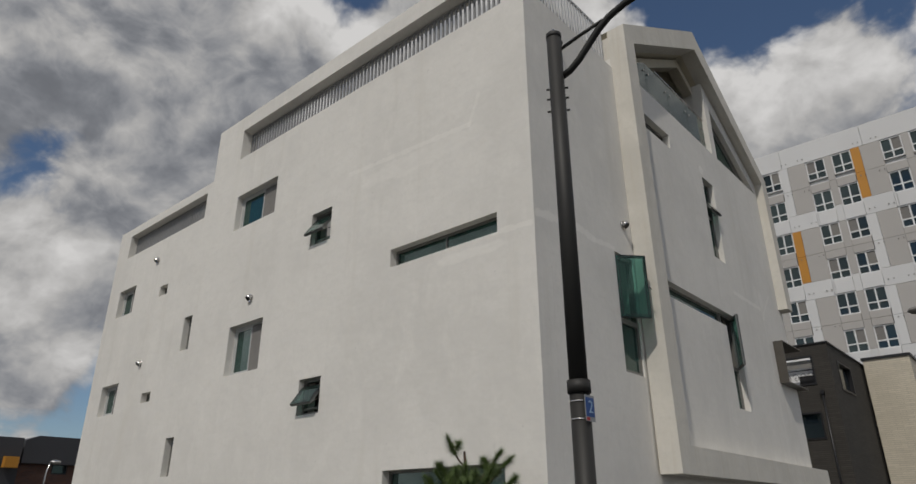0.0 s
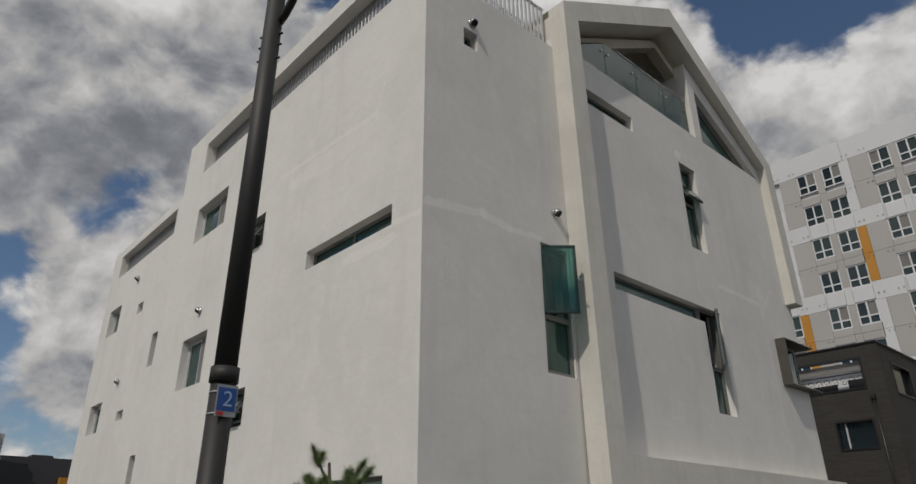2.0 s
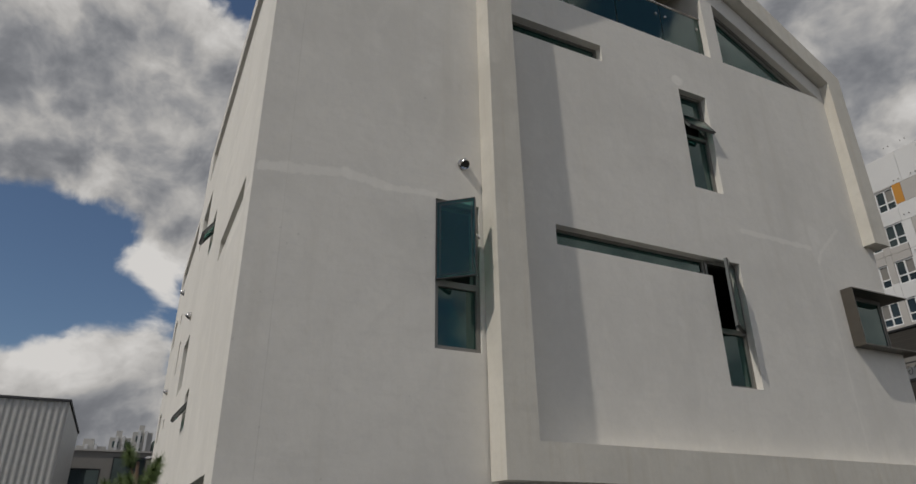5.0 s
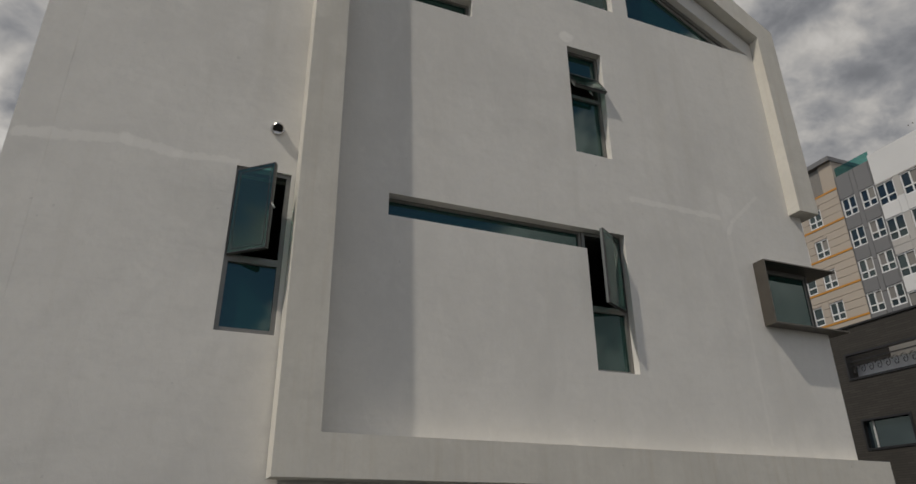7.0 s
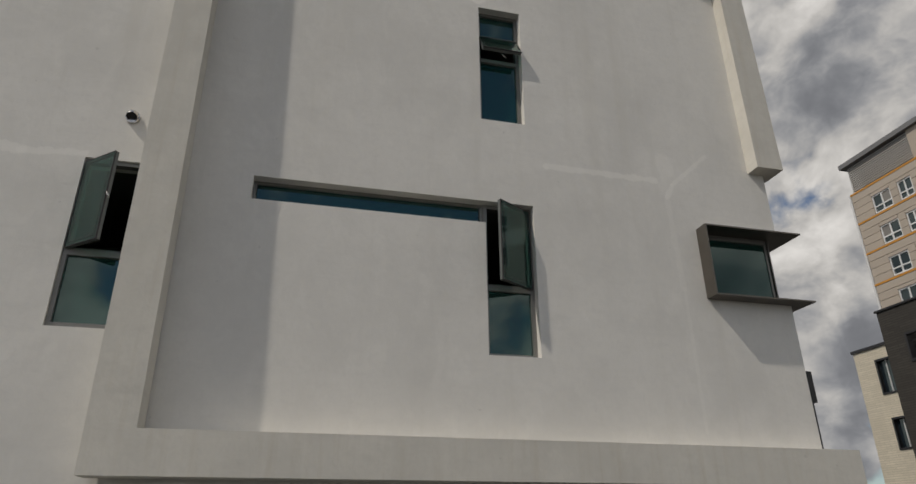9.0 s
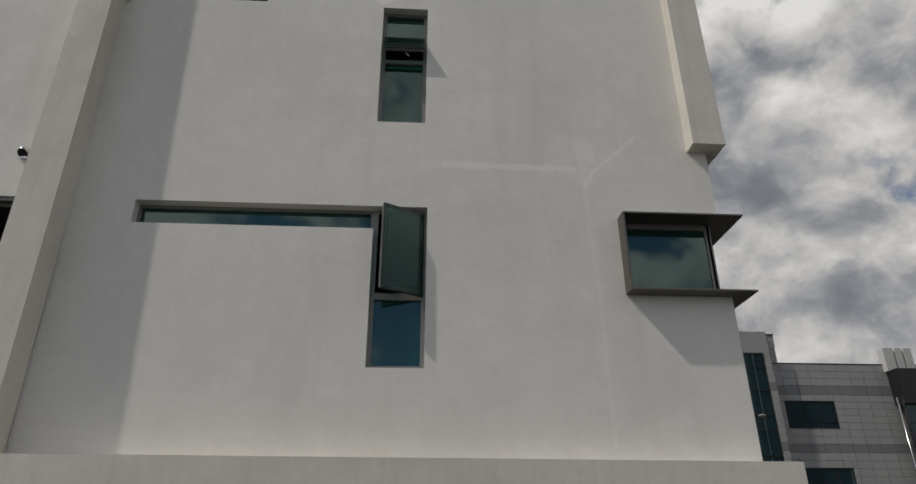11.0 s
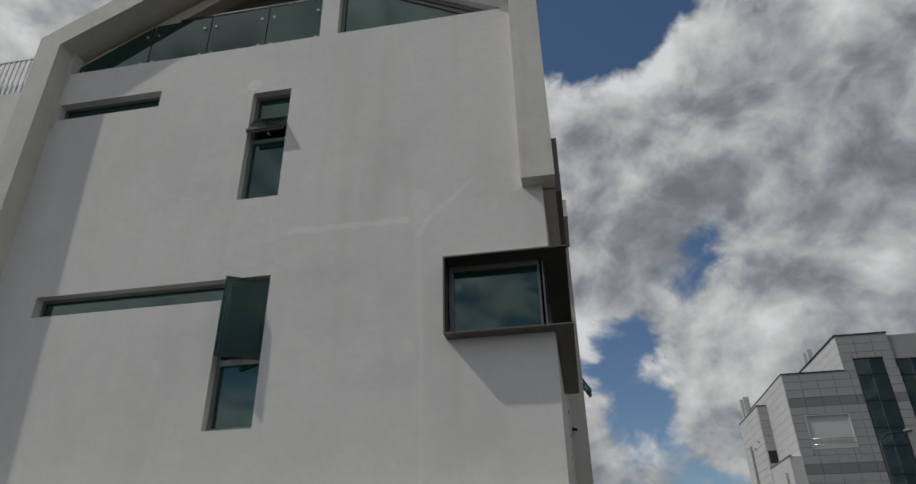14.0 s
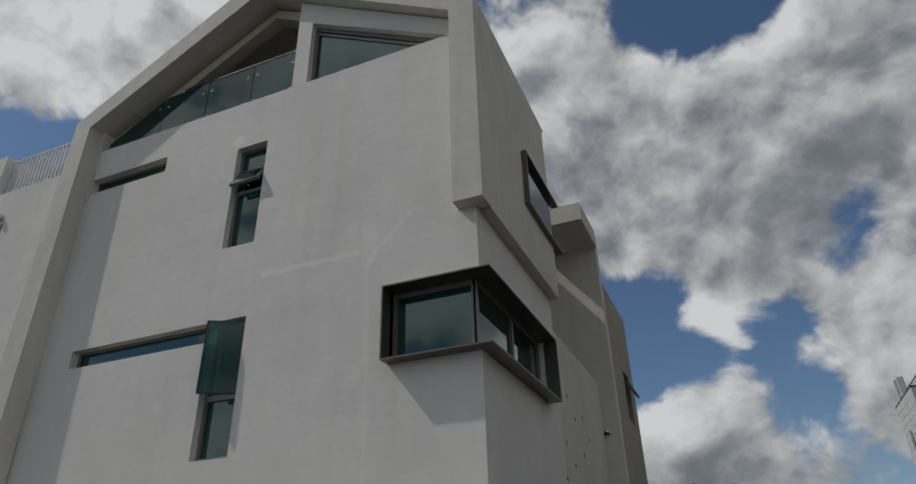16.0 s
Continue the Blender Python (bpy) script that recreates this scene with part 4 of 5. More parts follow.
# grey column and beige wing at the west end
wd = on_south(AY - 0.02)
gw = [(x - 0.62, x + 0.62, z, z + 1.6) for x in (-29.55, -27.9) for z in [24.8 - 2.67 * i for i in range(7)]]
bw = [(x - wdt / 2, x + wdt / 2, z, z + 1.52) for x, wdt in ((-35.0, 1.75), (-32.8, 1.25)) for z in [25.06 - 2.67 * i for i in range(7)]]
wing = thing("apartment_wing", (-33, 60, 0), "beige panelled apartment wing with ochre bands and a louvred roof screen", "apartment building")
part("wall", box(BM(), -37.7, -27.17, AY + 0.25, AY + 12, 0, 27.6), M_pan_dark, wing)
part("wall", box(BM(), -30.25, -27.17, AY + 0.25, AY + 12, 27.6, 28.5), M_pan_dark, wing)
tagged(part("wall_cladding", panels(BM(), wd, -30.25, -27.17, 0, 28.5, gw, 3.1, 2.67, -0.25, 0, 0.03), M_pan_dark, wing), kind="stuff")
for i in range(5):
    zt = 27.5 - 2.67 * i
    tagged(part("wall_cladding", panels(BM(), wd, -37.7, -30.25, zt - 2.52, zt, bw, 7.5, 0.63, -0.25, 0, 0.035), M_pan_beige, wing), kind="stuff")
    part("ochre_band", slab(BM(), wd, -37.72, -30.23, zt, zt + 0.15, -0.2, 0.03), M_pan_orange, wing)
tagged(part("wall_cladding", panels(BM(), wd, -37.7, -30.25, 0, 14.3, bw, 7.5, 1.3, -0.25, 0, 0.03), M_pan_white, wing), kind="stuff")
part("corner_trim", box(BM(), -37.9, -37.72, AY - 0.05, AY + 0.25, 0, 27.6), M_pan_white, wing)
for h in gw + bw:
    if h[2] > 9:
        apt_window(wd, h, wing)
part("roof_room", box(BM(), -31.6, -30.35, AY + 0.2, AY + 6, 27.65, 30.25), M_pan_beige, wing)
part("roof_cap", box(BM(), -38.1, -30.25, AY - 0.1, AY + 6.4, 30.25, 30.65), M_pan_dark, wing)
part("roof_glass_rail", slab(BM(), wd, -30.2, -27.2, 28.5, 29.4, -0.3, -0.27), M_glass_sash, wing)
for i in range(13):
    part("louvre", box(BM(), -37.6, -31.6, AY + 0.25, AY + 0.4, 27.75 + i * 0.19, 27.84 + i * 0.19), M_pan_grey, wing)
for x in (-37.5, -35.7, -34, -32.3):
    part("post", box(BM(), x - 0.06, x + 0.06, AY + 0.42, AY + 0.54, 27.6, 30.25), M_pan_dark, wing)
part("plant_room", box(BM(), -37.4, -31.7, AY + 1.2, AY + 5.5, 27.6, 30.2), M_black, wing)

# ---- dark stone house
dark = thing("dark_house", (-10.5, 33, 0), "dark brown stack-stone house with a roof loggia", "house")
DY = 30.0
dk = on_south(DY)
dh = [(-9.75, -7.25, 6.63, 7.84), (-8.66, -7.3, 4.48, 5.55), (-13.7, -11.0, 6.5, 7.4), (-13.65, -11.9, 4.2, 5.2)]
part("wall", pierced(-14.5, -6.62, 0, 8.28, -0.3, 0, dh, dk), M_dark_brick, dark)
de = on_east(-6.62)
eh = [(31.2, 33.4, 6.5, 7.7), (36.5, 37.4, 6.5, 7.6), (36.2, 36.9, 5.0, 5.6), (37.8, 38.6, 5.0, 5.6)]
part("wall", pierced(30.3, 40, 0, 8.28, -0.3, 0, eh, de), M_dark_brick, dark)
part("wall", box(BM(), -14.5, -14.2, 30.3, 40, 0, 8.28), M_dark_brick, dark)
part("wall", box(BM(), -14.2, -6.92, 33.2, 33.4, 0, 8.2), M_conc, dark)
part("coping", box(BM(), -14.55, -6.57, 29.95, 30.35, 8.28, 8.34), M_black, dark)
part("coping", box(BM(), -6.97, -6.57, 30.35, 40, 8.28, 8.34), M_black, dark)
part("floor", box(BM(), -14.2, -6.92, 30.3, 33.2, 6.2, 6.4), M_conc, dark)
part("loggia_panel", slab(BM(), on_south(30.45), -9.7, -7.3, 6.66, 7.42, -0.03, 0), M_sign_white, dark)
part("loggia_panel", slab(BM(), on_south(30.45), -13.66, -11.05, 6.53, 7.05, -0.03, 0), M_sign_white, dark)
part("loggia_beam", slab(BM(), on_south(30.42), -9.7, -7.3, 7.6, 7.74, -0.03, 0), M_sign_white, dark)
part("loggia_opening", slab(BM(), on_south(30.449), -9.3, -8.4, 6.68, 7.0, -0.03, 0.01), M_black, dark)
part("loggia_opening", slab(BM(), on_south(30.449), -8.0, -7.35, 6.7, 7.1, -0.03, 0.01), M_black, dark)
for i, h in enumerate(dh):
    f = part("window_frame", ring(dk, *h, -0.16, 0.03, 0.07), M_black, dark)
    if i in (1, 3):
        part("pane", slab(BM(), dk, h[0] + 0.06, h[1] - 0.06, h[2] + 0.06, h[3] - 0.06, -0.15, -0.13), M_glass_dark, f)
        part("mullion", slab(BM(), dk, h[0] + 0.3, h[0] + 0.36, h[2] + 0.07, h[3] - 0.07, -0.13, -0.1), M_pvc, f)
    else:
        # scrolled iron guard
        g = part("guard_rail", slab(BM(), dk, h[0] + 0.07, h[1] - 0.07, h[2] + 0.62, h[2] + 0.66, -0.12, -0.08), M_black, f)
        bm = BM()
        n = int((h[1] - h[0]) / 0.3)
        for k in range(n):
            cx = h[0] + 0.22 + k * 0.3
            pts = [dk(cx + 0.13 * a / 9 * math.cos(a), h[2] + 0.35 + 0.2 * a / 9 * math.sin(a), -0.1) for a in [0.8 + 0.55 * q for q in range(16)]]
            tube(bm, pts, 0.012, 5)
        part("scrollwork", bm, M_black, f)
for h in eh:
    f = part("window_frame", ring(de, *h, -0.16, 0.03, 0.06), M_black, dark)
    part("pane", slab(BM(), de, h[0] + 0.05, h[1] - 0.05, h[2] + 0.05, h[3] - 0.05, -0.15, -0.13), M_glass_dark, f)
part("downpipe", tube(BM(), [dk(-7.12, 0, 0.07), dk(-7.12, 6.25, 0.07)], 0.04, 10), M_black, dark)
part("pipe_hopper", box(BM(), -7.2, -7.04, 29.86, 29.99, 6.22, 6.36), M_black, dark)

# ---- cream houses behind
def cream(x0, x1, y, z, hs, label):
    e = thing("cream_house", ((x0 + x1) / 2, y + 4, 0), label, "house")
    to = on_south(y)
    part("wall", pierced(x0, x1, 0, z, -0.3, 0, hs, to), M_cream_brick, e)
    part("wall", box(BM(), x0, x0 + 0.3, y + 0.3, y + 9, 0, z), M_cream_brick, e)
    part("wall", box(BM(), x1 - 0.3, x1, y + 0.3, y + 9, 0, z), M_cream_brick, e)
    part("roof", box(BM(), x0 - 0.06, x1 + 0.06, y - 0.06, y + 9, z, z + 0.12), M_black, e)
    part("back_wall", box(BM(), x0 + 0.3, x1 - 0.3, y + 3, y + 3.2, 0, z), M_conc, e)
    for h in hs:
        f = part("window_frame", ring(to, *h, -0.2, 0.03, 0.08), M_black, e)
        part("pane", slab(BM(), to, h[0] + 0.07, h[1] - 0.07, h[2] + 0.07, h[3] - 0.07, -0.15, -0.13), M_glass_dark, f)
        part("sash_bar", slab(BM(), to, h[0] + 0.4, h[0] + 0.46, h[2] + 0.07, h[3] - 0.07, -0.13, -0.1), M_pvc, f)


cream(-6.5, -4.6, 36.0, 8.45, [], "cream stack-stone house beside a dark house")
cream(-21.75, -15.5, 36.0, 9.0, [(-20.7, -18.6, 7.0, 8.5), (-20.6, -18.6, 4.75, 6.05)], "cream stack-stone house with black window frames")

# ---- granite office
gran = thing("granite_building", (-58, 42, 0), "grey granite office building with tall dark glass strips", "office building")
GX = -52.0
ge = on_east(GX)
part("core", box(BM(), GX - 14, GX - 0.1, 34.25, 45.3, 0, 16.8), M_granite, gran)
gh = [(35.19, 38.34, 11.15, 13.65), (39.72, 41.87, 0.5, 17.79), (42.75, 44.7, 0.5, 17.58)]
part("core", box(BM(), GX - 10, GX - 0.1, 38.9, 45.3, 16.8, 19.5), M_granite, gran)


def clad(mat, u0, u1, v0, v1, to=ge, hs=gh, pw=1.25, ph=0.62):
    tagged(part("granite_cladding", panels(BM(), to, u0, u1, v0, v1, hs, pw, ph, -0.1, 0.02, 0.025), mat, gran), kind="stuff")


for z0, z1, mt in ((14.98, 16.87, M_granite), (14.3, 14.98, M_granite_dark), (10.1, 14.3, M_granite), (9.4, 10.1, M_granite_dark), (0, 9.4, M_granite)):
    clad(mt, 34.28, 45.3, z0, z1)
clad(M_granite, 38.88, 42.66, 16.87, 19.66)
clad(M_granite, 42.66, 46.15, 16.87, 19.35, on_east(GX - 0.6))
part("coping", box(BM(), GX - 10, GX + 0.06, 38.8, 42.7, 19.66, 19.76), M_black, gran)
part("coping", box(BM(), GX - 10, GX - 0.5, 42.7, 46.25, 19.35, 19.44), M_black, gran)
part("coping", box(BM(), GX - 14, GX + 0.06, 34.2, 38.9, 16.87, 16.95), M_black, gran)
part("roof_overhang", soften(box(BM(), GX - 6, GX - 0.6, 45.3, 46.2, 18.2, 19.35), 0.1), M_granite, gran)
# right wing
gr = on_east(GX - 1.0)
rh = [(46.24, 50.7, 11.35, 13.68), (46.7, 51.0, 6.0, 8.2)]
part("core", box(BM(), GX - 14, GX - 1.1, 45.3, 60, 0, 16.8), M_granite, gran)
for z0, z1, mt in ((15.0, 16.9, M_granite), (14.2, 15.0, M_granite_dark), (10.1, 14.2, M_granite), (9.4, 10.1, M_granite_dark), (0, 9.4, M_granite)):
    clad(mt, 45.3, 60, z0, z1, gr, rh)
part("coping", box(BM(), GX - 14, GX - 0.95, 45.3, 60, 16.9, 16.98), M_black, gran)
# south side
gs = on_south(34.25)
clad(M_granite_light, GX - 14, GX, 0, 16.87, gs, [], 1.25, 0.62)
clad(M_granite_light, GX - 10, GX, 16.87, 19.66, on_south(38.9), [], 1.25, 0.62)
# low block set back
low = on_east(GX - 6)
part("core", box(BM(), GX - 13.6, GX - 6.1, 33.44, 34.24, 0, 15.9), M_granite, gran)
clad(M_granite, 33.46, 34.22, 12.2, 15.9, low, [])
clad(M_granite, 33.46, 34.22, 0, 11.2, low, [])
# shade of the gap in the low block, drawn as a black sheet
part("gap_shade", box(BM(), GX - 6.08, GX - 6.03, 33.5, 34.2, 11.2, 12.2), M_black, gran)
clad(M_granite_light, GX - 13.6, GX - 6, 0, 15.9, on_south(33.42), [], 1.25, 0.62)
part("coping", box(BM(), GX - 13.6, GX - 5.95, 33.37, 34.2, 15.9, 15.98), M_black, gran)
part("terrace_parapet", box(BM(), GX - 5.9, GX - 0.05, 33.42, 34.24, 0, 10.75), M_granite_light, gran)
part("coping", box(BM(), GX - 5.95, GX, 33.38, 33.6, 10.75, 10.85), M_conc, gran)
for x in (GX - 10.5, GX - 1.5):
    part("downpipe", tube(BM(), [(x, 33.36 if x > GX - 6 else 33.27, 0), (x, 33.36 if x > GX - 6 else 33.27, 9.8 if x > GX - 6 else 13.4)], 0.09, 10), M_conc, gran)
for k, (x, y0_, w_, z1) in enumerate(((GX - 12.9, 33.7, 0.5, 18.1), (GX - 12.4, 33.9, 0.5, 18.2), (GX - 9.4, 39.2, 0.4, 21.2), (GX - 9.0, 39.5, 0.4, 21.4))):
    part("roof_duct", soften(box(BM(), x, x + 0.4, y0_, y0_ + w_, 15.9 if k < 2 else 19.6, z1), 0.05), M_granite_light, gran)
for k in range(2):
    part("wall_vent", tube(BM(), [(GX - 9 + k * 1.6, 33.40, 12.9 + 0.3 * k), (GX - 9 + k * 1.6, 33.2, 12.9 + 0.3 * k)], 0.09, 8), M_steel, gran)
# glass strips
for i, (u0, u1, v0, v1) in enumerate(gh[1:]):
    f = part("window_strip", ring(ge, u0, u1, v0, v1, -0.2, -0.02, 0.08), M_black, gran)
    z = v1
    k = 0
    while z > v0 + 0.6:
        z2 = max(v0, z - (2.0 if k % 3 else 1.3))
        part("pane", slab(BM(), ge, u0 + 0.05, (u0 + u1) / 2 - 0.03, z2 + 0.05, z - 0.03, -0.09, -0.075), M_glass_office, f)
        part("pane", slab(BM(), ge, (u0 + u1) / 2 + 0.03, u1 - 0.05, z2 + 0.05, z - 0.03, -0.09, -0.075), M_glass_office, f)
        part("transom", slab(BM(), ge, u0 + 0.05, u1 - 0.05, z2 - 0.03, z2 + 0.05, -0.12, -0.03), M_black, f)
        z = z2
        k += 1
for (u0, u1, v0, v1) in rh:
    f = part("window_strip", ring(gr, u0, u1, v0, v1, -0.2, -0.02, 0.09), M_black, gran)
    part("pane", slab(BM(), gr, u0 + 0.08, u1 - 0.08, v0 + 0.08, v1 - 0.08, -0.08, -0.065), M_glass_office, f)
    for q in (0.36, 0.68):
        u = u0 + (u1 - u0) * q
        part("mullion", slab(BM(), gr, u - 0.05, u + 0.05, v0 + 0.09, v1 - 0.09, -0.09, -0.03), M_black, f)
    part("transom", slab(BM(), gr, u0 + 0.09, u1 - 0.09, v0 + 0.55, v0 + 0.63, -0.1, -0.03), M_black, f)
# open terrace window with white wall behind
u0, u1, v0, v1 = gh[0]
f = part("terrace_frame", ring(ge, u0, u1, v0, v1, -0.1, 0.04, 0.06), M_granite_light, gran)
part("terrace_wall", slab(BM(), ge, u0 + 0.05, u1 - 0.05, v0 + 0.05, v1 - 0.05, -0.098, -0.085), M_granite_light, f)
for z in (v0 + 0.35, v0 + 0.75):
    part("rail", tube(BM(), [ge(u0, z, -0.02), ge(u1, z, -0.02)], 0.03, 8), M_steel, f)

# glazed end of the granite building under a dark brow
end = thing("glazed_block", (-56, 58.6, 0), "glazed stair block with a dark metal brow and roof ducts", "office building")
gx = on_east(-51.9)
part("core", box(BM(), -60, -52.3, 60.01, 61.2, 0, 16.2), M_granite, end)
part("brow", box(BM(), -57, -51.6, 56.1, 61.3, 13.3, 16.3), M_black, end)
f = part("curtain_frame", ring(gx, 56.1, 61.1, 0, 13.3, -0.25, 0, 0.08), M_black, end)
for k in range(9):
    z = 13.2 - 1.5 * k
    for u in (56.15, 57.8, 59.45):
        part("pane", slab(BM(), gx, u + 0.04, u + 1.58, z - 1.42, z, -0.16, -0.14), M_glass_office, f)
    part("transom", slab(BM(), gx, 56.15, 61.05, z - 1.47, z - 1.42, -0.2, -0.05), M_black, f)
for u in (57.76, 59.41):
    part("mullion", slab(BM(), gx, u - 0.03, u + 0.05, 0.1, 13.2, -0.12, -0.04), M_black, f)
for u, w_ in ((55.9, 0.9), (57.0, 0.6), (57.8, 0.7)):
    d_ = soften(box(BM(), -53.2, -52.4, u, u + w_, 16.25, 18.3), 0.05)
    part("roof_duct", d_, M_granite_light, end)
part("antenna", tube(BM(), [(-52.4, 59.2, 16.25), (-52.4, 59.2, 17.6)], 0.12, 8), M_steel, end)
part("downpipe", tube(BM(), [(-52.3, 55.9, 0), (-52.3, 55.9, 13.9)], 0.1, 8), M_steel, end)

# both stand a little farther back
for ob in (gran, end):
    ob.matrix_basis = Matrix.Translation((2.4, 17.5, 1.55)) @ Matrix.Scale(1.105, 4) @ Matrix.Translation((-2.4, -17.5, -1.9)) @ ob.matrix_basis

# ---- far left
def far_flat(x, y0, y1, z, mat, label, hs=(), name="far_house", cat="house", depth=10):
    e = thing(name, (x - depth / 2, (y0 + y1) / 2, 0), label, cat)
    to = on_east(x)
    part("wall", pierced(y0, y1, 0, z, -0.3, 0, list(hs), to), mat, e)
    part("body", box(BM(), x - depth, x - 0.6, y0, y1, 0, z - 0.1), M_conc, e)
    for h in hs:
        f = part("window_frame", ring(to, *h, -0.2, -0.02, 0.07), M_black, e)
        part("pane", slab(BM(), to, h[0] + 0.05, h[1] - 0.05, h[2] + 0.05, h[3] - 0.05, -0.15, -0.12), M_glass_dark, f)
    return e


# grey concrete building
e = far_flat(-45, -4.0, 7.85, 6.6, M_conc, "grey concrete block with wide dark windows", [(3.2, 5.05, 4.0, 5.6), (5.6, 7.46, 4.75, 6.32), (0.2, 2.6, 4.0, 5.6)])
part("coping", box(BM(), -45.3, -44.9, -4.0, 7.9, 6.6, 6.7), M_pan_grey, e)
# charcoal house and brick house
e = far_flat(-46, 8.3, 13.2, 6.0, M_roof, "charcoal metal-clad house with a dark bay", [(9.0, 10.6, 4.2, 5.6)])
bm = BM()
prism(bm, [(8.9, 4.2), (10.8, 4.2), (10.8, 5.0), (10.3, 5.5), (8.9, 5.7)], 0.0, 0.8, on_east(-45.98))
part("bay", bm, M_black, e)
part("awning", box(BM(), -45.9, -45.4, 12.3, 13.0, 4.3, 4.9), M_pan_orange, e)
e = far_flat(-47, 11.0, 17.5, 4.95, M_red_brick, "red brick house under a dark hipped roof", [(12.4, 13.4, 4.1, 4.62), (12.0, 13.2, 2.6, 3.4), (15.3, 16.2, 4.1, 4.7)])
bm = BM()
prism(bm, [(13.5, 4.65), (17.6, 4.65), (17.6, 6.25), (14.2, 6.25), (13.5, 5.95)], -6, 0.35, on_east(-47))
part("roof", bm, M_roof, e)
bm = BM()
prism(bm, [(10.8, 5.2), (12.3, 5.2), (12.3, 5.55), (11.9, 6.2), (10.8, 6.2)], -6, 0.3, on_east(-47))
part("roof", bm, M_roof, e)
# corrugated shed
shed = thing("shed", (-34, 0, 0), "grey corrugated steel shed", "shed")
bm = BM()
y, k = -8.0, 0
prof = []
while y < 3.72:
    prof += [(y, 0.0), (y + 0.06, 0.03), (y + 0.12, 0.03), (y + 0.18, 0.0)]
    y += 0.24
prof += [(3.72, 0.0)]
lo = [bm.verts.new((-30 + d, u, 0)) for u, d in prof]
hi = [bm.verts.new((-30 + d, u, 6.95)) for u, d in prof]
for i in range(len(prof) - 1):
    bm.faces.new((lo[i], lo[i + 1], hi[i + 1], hi[i]))
part("corrugated_wall", bm, M_corr, shed)
part("body", box(BM(), -40, -30.02, -8, 3.72, 0, 6.9), M_corr, shed)
part("ridge_trim", box(BM(), -40, -29.9, -8.05, 3.78, 6.93, 7.03), M_roof, shed)


# far apartment towers
def tower(y0, y1, x, z, mat):
    e = thing("apartment_tower", (x - 8, (y0 + y1) / 2, 0), "pale far apartment tower with rows of windows", "apartment building", "far apartment towers")
    part("wall", box(BM(), x - 14, x, y0, y1, 0, z), mat, e)
    part("roof_room", box(BM(), x - 9, x - 2, y0 + 1, y0 + (y1 - y0) * 0.55, z, z + 1.6), M_far, e)
    bm = BM()
    u = y0 + 0.6
    while u + 1.2 < y1:
        for zz in range(6):
            box(bm, x - 0.1, x + 0.02, u, u + 1.1, z - 1.9 - zz * 2.4, z - 0.7 - zz * 2.4)
        u += 1.9
    tagged(part("window_rows", bm, M_glass_dark, e), kind="stuff")
    for q in (0.33, 0.66):
        part("pilaster", box(BM(), x, x + 0.6, y0 + (y1 - y0) * q - 0.25, y0 + (y1 - y0) * q + 0.25, 0, z + 0.3), M_pan_white, e)


for y0, y1, x, z, mt in ((-14, -7.5, -150, 17.0, M_far_green), (-7, -3, -155, 18.3, M_far_green), (-2.2, 3.0, -150, 18.4, M_far), (3.4, 7.2, -150, 20.2, M_far), (7.4, 11, -148, 21.2, M_far),
                         (11.4, 15.6, -152, 20.2, M_far_green), (15.9, 19.8, -150, 20.0, M_far), (20.2, 24.6, -150, 19.3, M_far)):
    tower(y0, y1, x, z, mt)


# small street lamps down the side streets
def small_lamp(x, y, h, arm, label):
    e = thing("street_lamp", (x, y, 0), label, "street lamp", "side street lamps")
    part("pole", tube(BM(), [(x, y, 0), (x, y, h - 0.5), (x + arm[0] * 0.3, y + arm[1] * 0.3, h - 0.1), (x + arm[0], y + arm[1], h)], [0.07, 0.05, 0.045, 0.04], 8), M_steel if arm[2] else M_pole, e)
    bm = BM()
    bmesh.ops.create_uvsphere(bm, u_segments=12, v_segments=8, radius=0.25)
    for v in bm.verts:
        v.co = Vector((x + arm[0] + v.co.x, y + arm[1] + v.co.y, h + v.co.z * 0.45))
    part("lamp_head", bm, M_steel if arm[2] else M_conc, e)


small_lamp(-38, 7.9, 5.6, (0.1, -0.5, 1), "slim steel street lamp by the grey block")
small_lamp(-38, 12.1, 4.2, (0.1, 0.3, 1), "slim steel street lamp by the brick house")
small_lamp(-40, 35.2, 9.6, (0.3, 1.5, 0), "dark street lamp in front of the granite building")

small_lamp(-2.05, 24.0, 7.55, (-0.6, 0.0, 0), "dark street lamp beside the cream house")

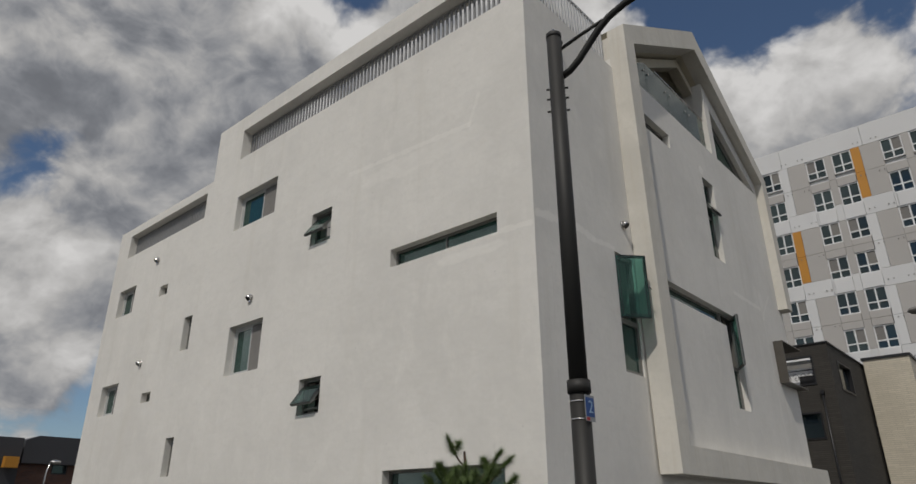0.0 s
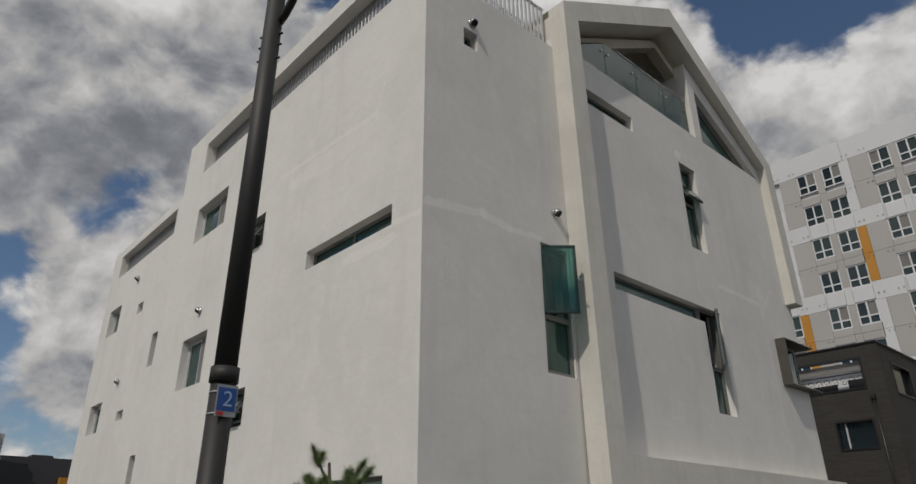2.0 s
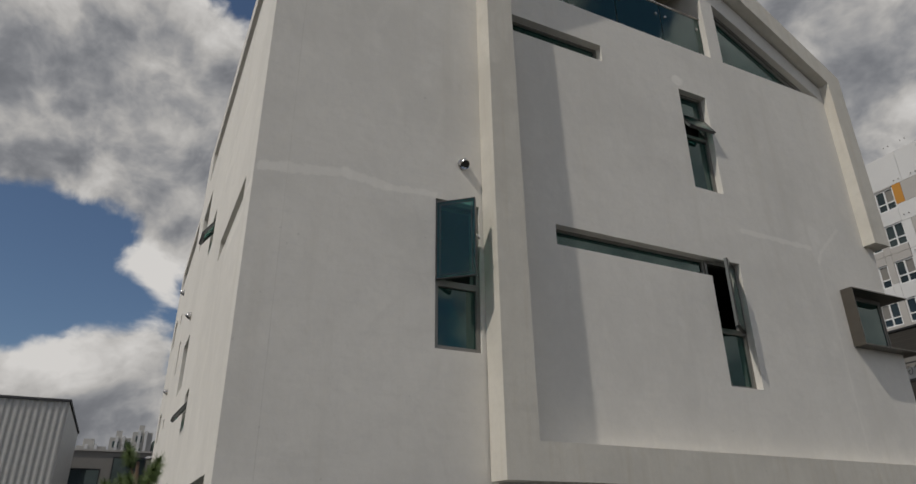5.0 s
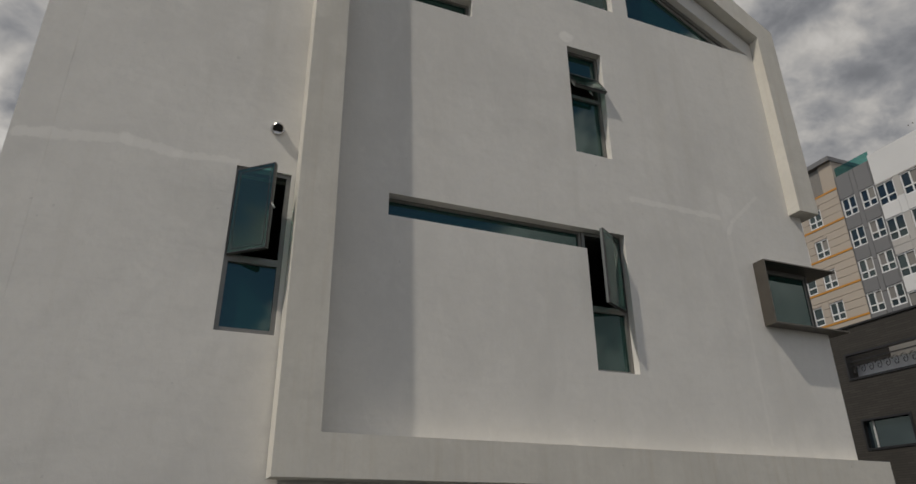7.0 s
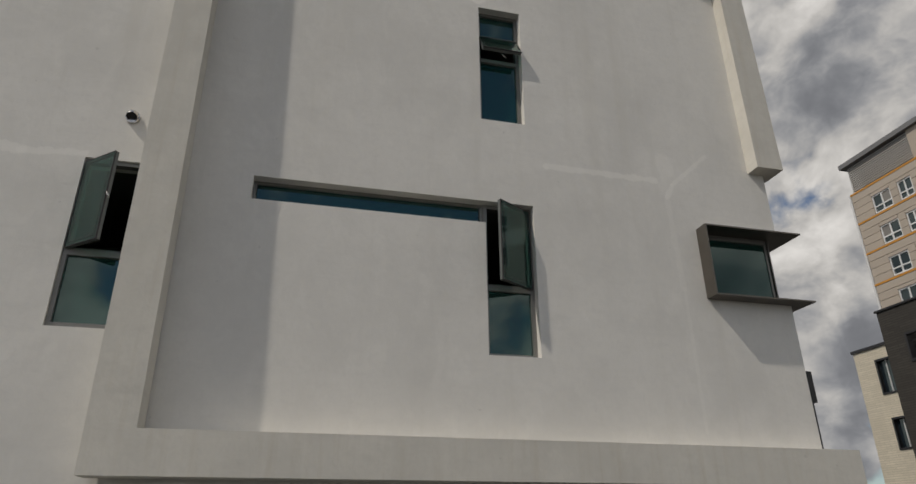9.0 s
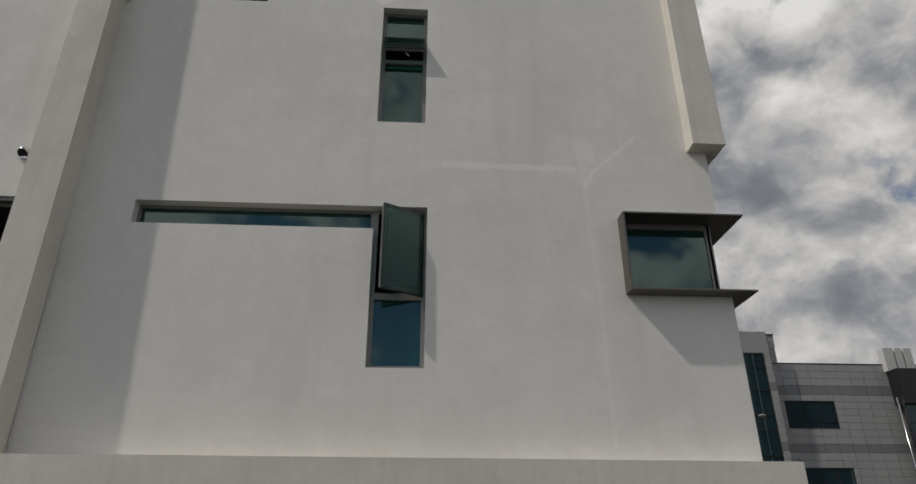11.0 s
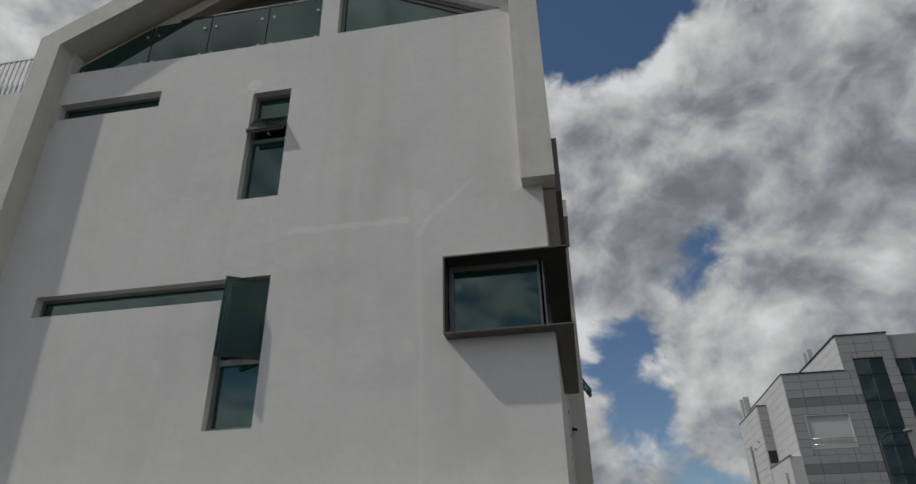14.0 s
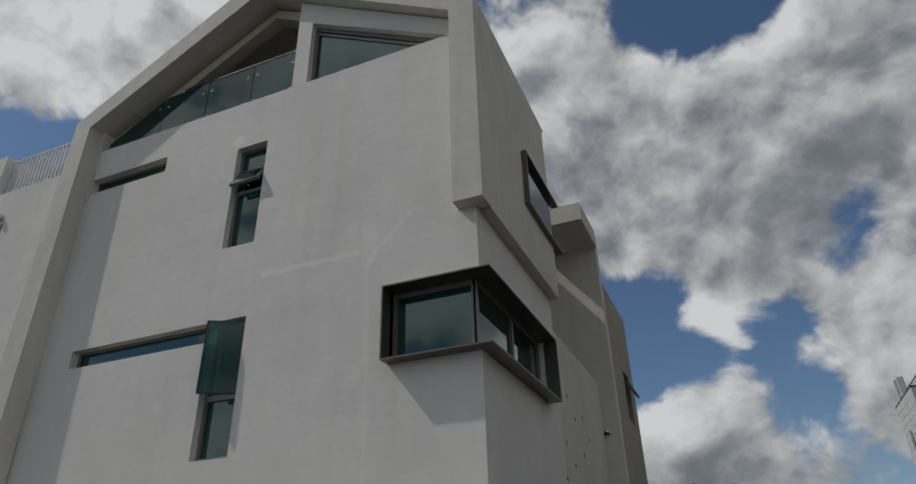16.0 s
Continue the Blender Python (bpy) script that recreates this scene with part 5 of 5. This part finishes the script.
# ---------------------------------------------------------------- pine beside the corner
def pine(x, y):
    rnd = random.Random(4)
    e = thing("pine_tree", (x, y, 0), "young pine with long dark green needles against the white wall", "tree")
    bm = BM()
    trunk = [(x, y, 0), (x + 0.03, y, 0.8), (x - 0.02, y + 0.02, 1.5), (x, y, 2.1), (x - 0.02, y - 0.02, 2.45)]
    tube(bm, trunk, [0.07, 0.06, 0.045, 0.03, 0.014], 10)
    tips = []
    # shoots: reach from the trunk, height of the tip
    for dx, dy, z in ((-0.13, -0.13, 2.60), (0.28, 0.15, 2.42), (-0.26, -0.08, 2.31), (0.40, 0.12, 2.34), (-0.32, 0.0, 2.30), (0.08, -0.15, 2.26),
                      (0.33, -0.08, 2.24), (-0.40, -0.1, 2.16), (0.48, 0.05, 2.12), (0.05, -0.28, 2.22), (-0.18, -0.25, 2.2), (0.22, -0.22, 2.18)):
        dx *= 1.45
        tip = Vector((x + dx, y + dy, z))
        root = Vector((x, y, z - 0.22 - 0.55 * math.hypot(dx, dy)))
        knee = Vector((x + dx * 0.66, y + dy * 0.66, z - 0.17))
        tube(bm, [root, root.lerp(knee, 0.6) - Vector((0, 0, 0.02)), knee, tip], [0.016, 0.013, 0.010, 0.005], 6)
        tips.append((tip, (tip - knee).normalized(), 0.15))
        twig = knee + Vector((-dx * 0.35 + 0.03, dy * 0.2, 0.10))
        tube(bm, [knee, twig], [0.008, 0.004], 6)
        tips.append((twig, (twig - knee).normalized(), 0.11))
        out = (knee - root).normalized()
        tips.append((knee + out * 0.05, out, 0.10))
    for i in range(26):
        z = rnd.uniform(1.0, 2.0)
        a = rnd.uniform(0, 6.283)
        ln = rnd.uniform(0.35, 0.6)
        d = Vector((math.cos(a), 0.6 * math.sin(a), 0))
        p0 = Vector((x, y, z))
        p1 = p0 + d * ln * 0.7 + Vector((0, 0, 0.04))
        p2 = p0 + d * ln + Vector((0, 0, 0.16))
        tube(bm, [p0, p1, p2], [0.014, 0.010, 0.006], 6)
        tips.append((p2, (p2 - p1).normalized(), 0.2))
    part("trunk", bm, M_bark, e)
    verts, faces = [], []
    for p, d, ln0 in tips:
        for k in range(int(2600 * ln0)):
            s = -ln0 * rnd.random() ** 0.8 + 0.01
            r = Vector((rnd.gauss(0, 1), rnd.gauss(0, 1), rnd.gauss(0, 1))).normalized()
            n = (d * rnd.uniform(0.3, 0.8) + r * 0.95).normalized()
            ln = rnd.uniform(0.08, 0.125)
            b = p + d * s
            side = n.cross(r).normalized() * 0.0032
            i = len(verts)
            verts += [b - side, b + side, b + n * ln]
            faces.append((i, i + 1, i + 2))
    me = bpy.data.meshes.new("needles")
    me.from_pydata([tuple(v) for v in verts], [], faces)
    me.materials.append(M_needle)
    o = new("needles", me)
    o.parent = e
    o.matrix_parent_inverse = parent_world(e).inverted()


pine(-5.78, 6.2)
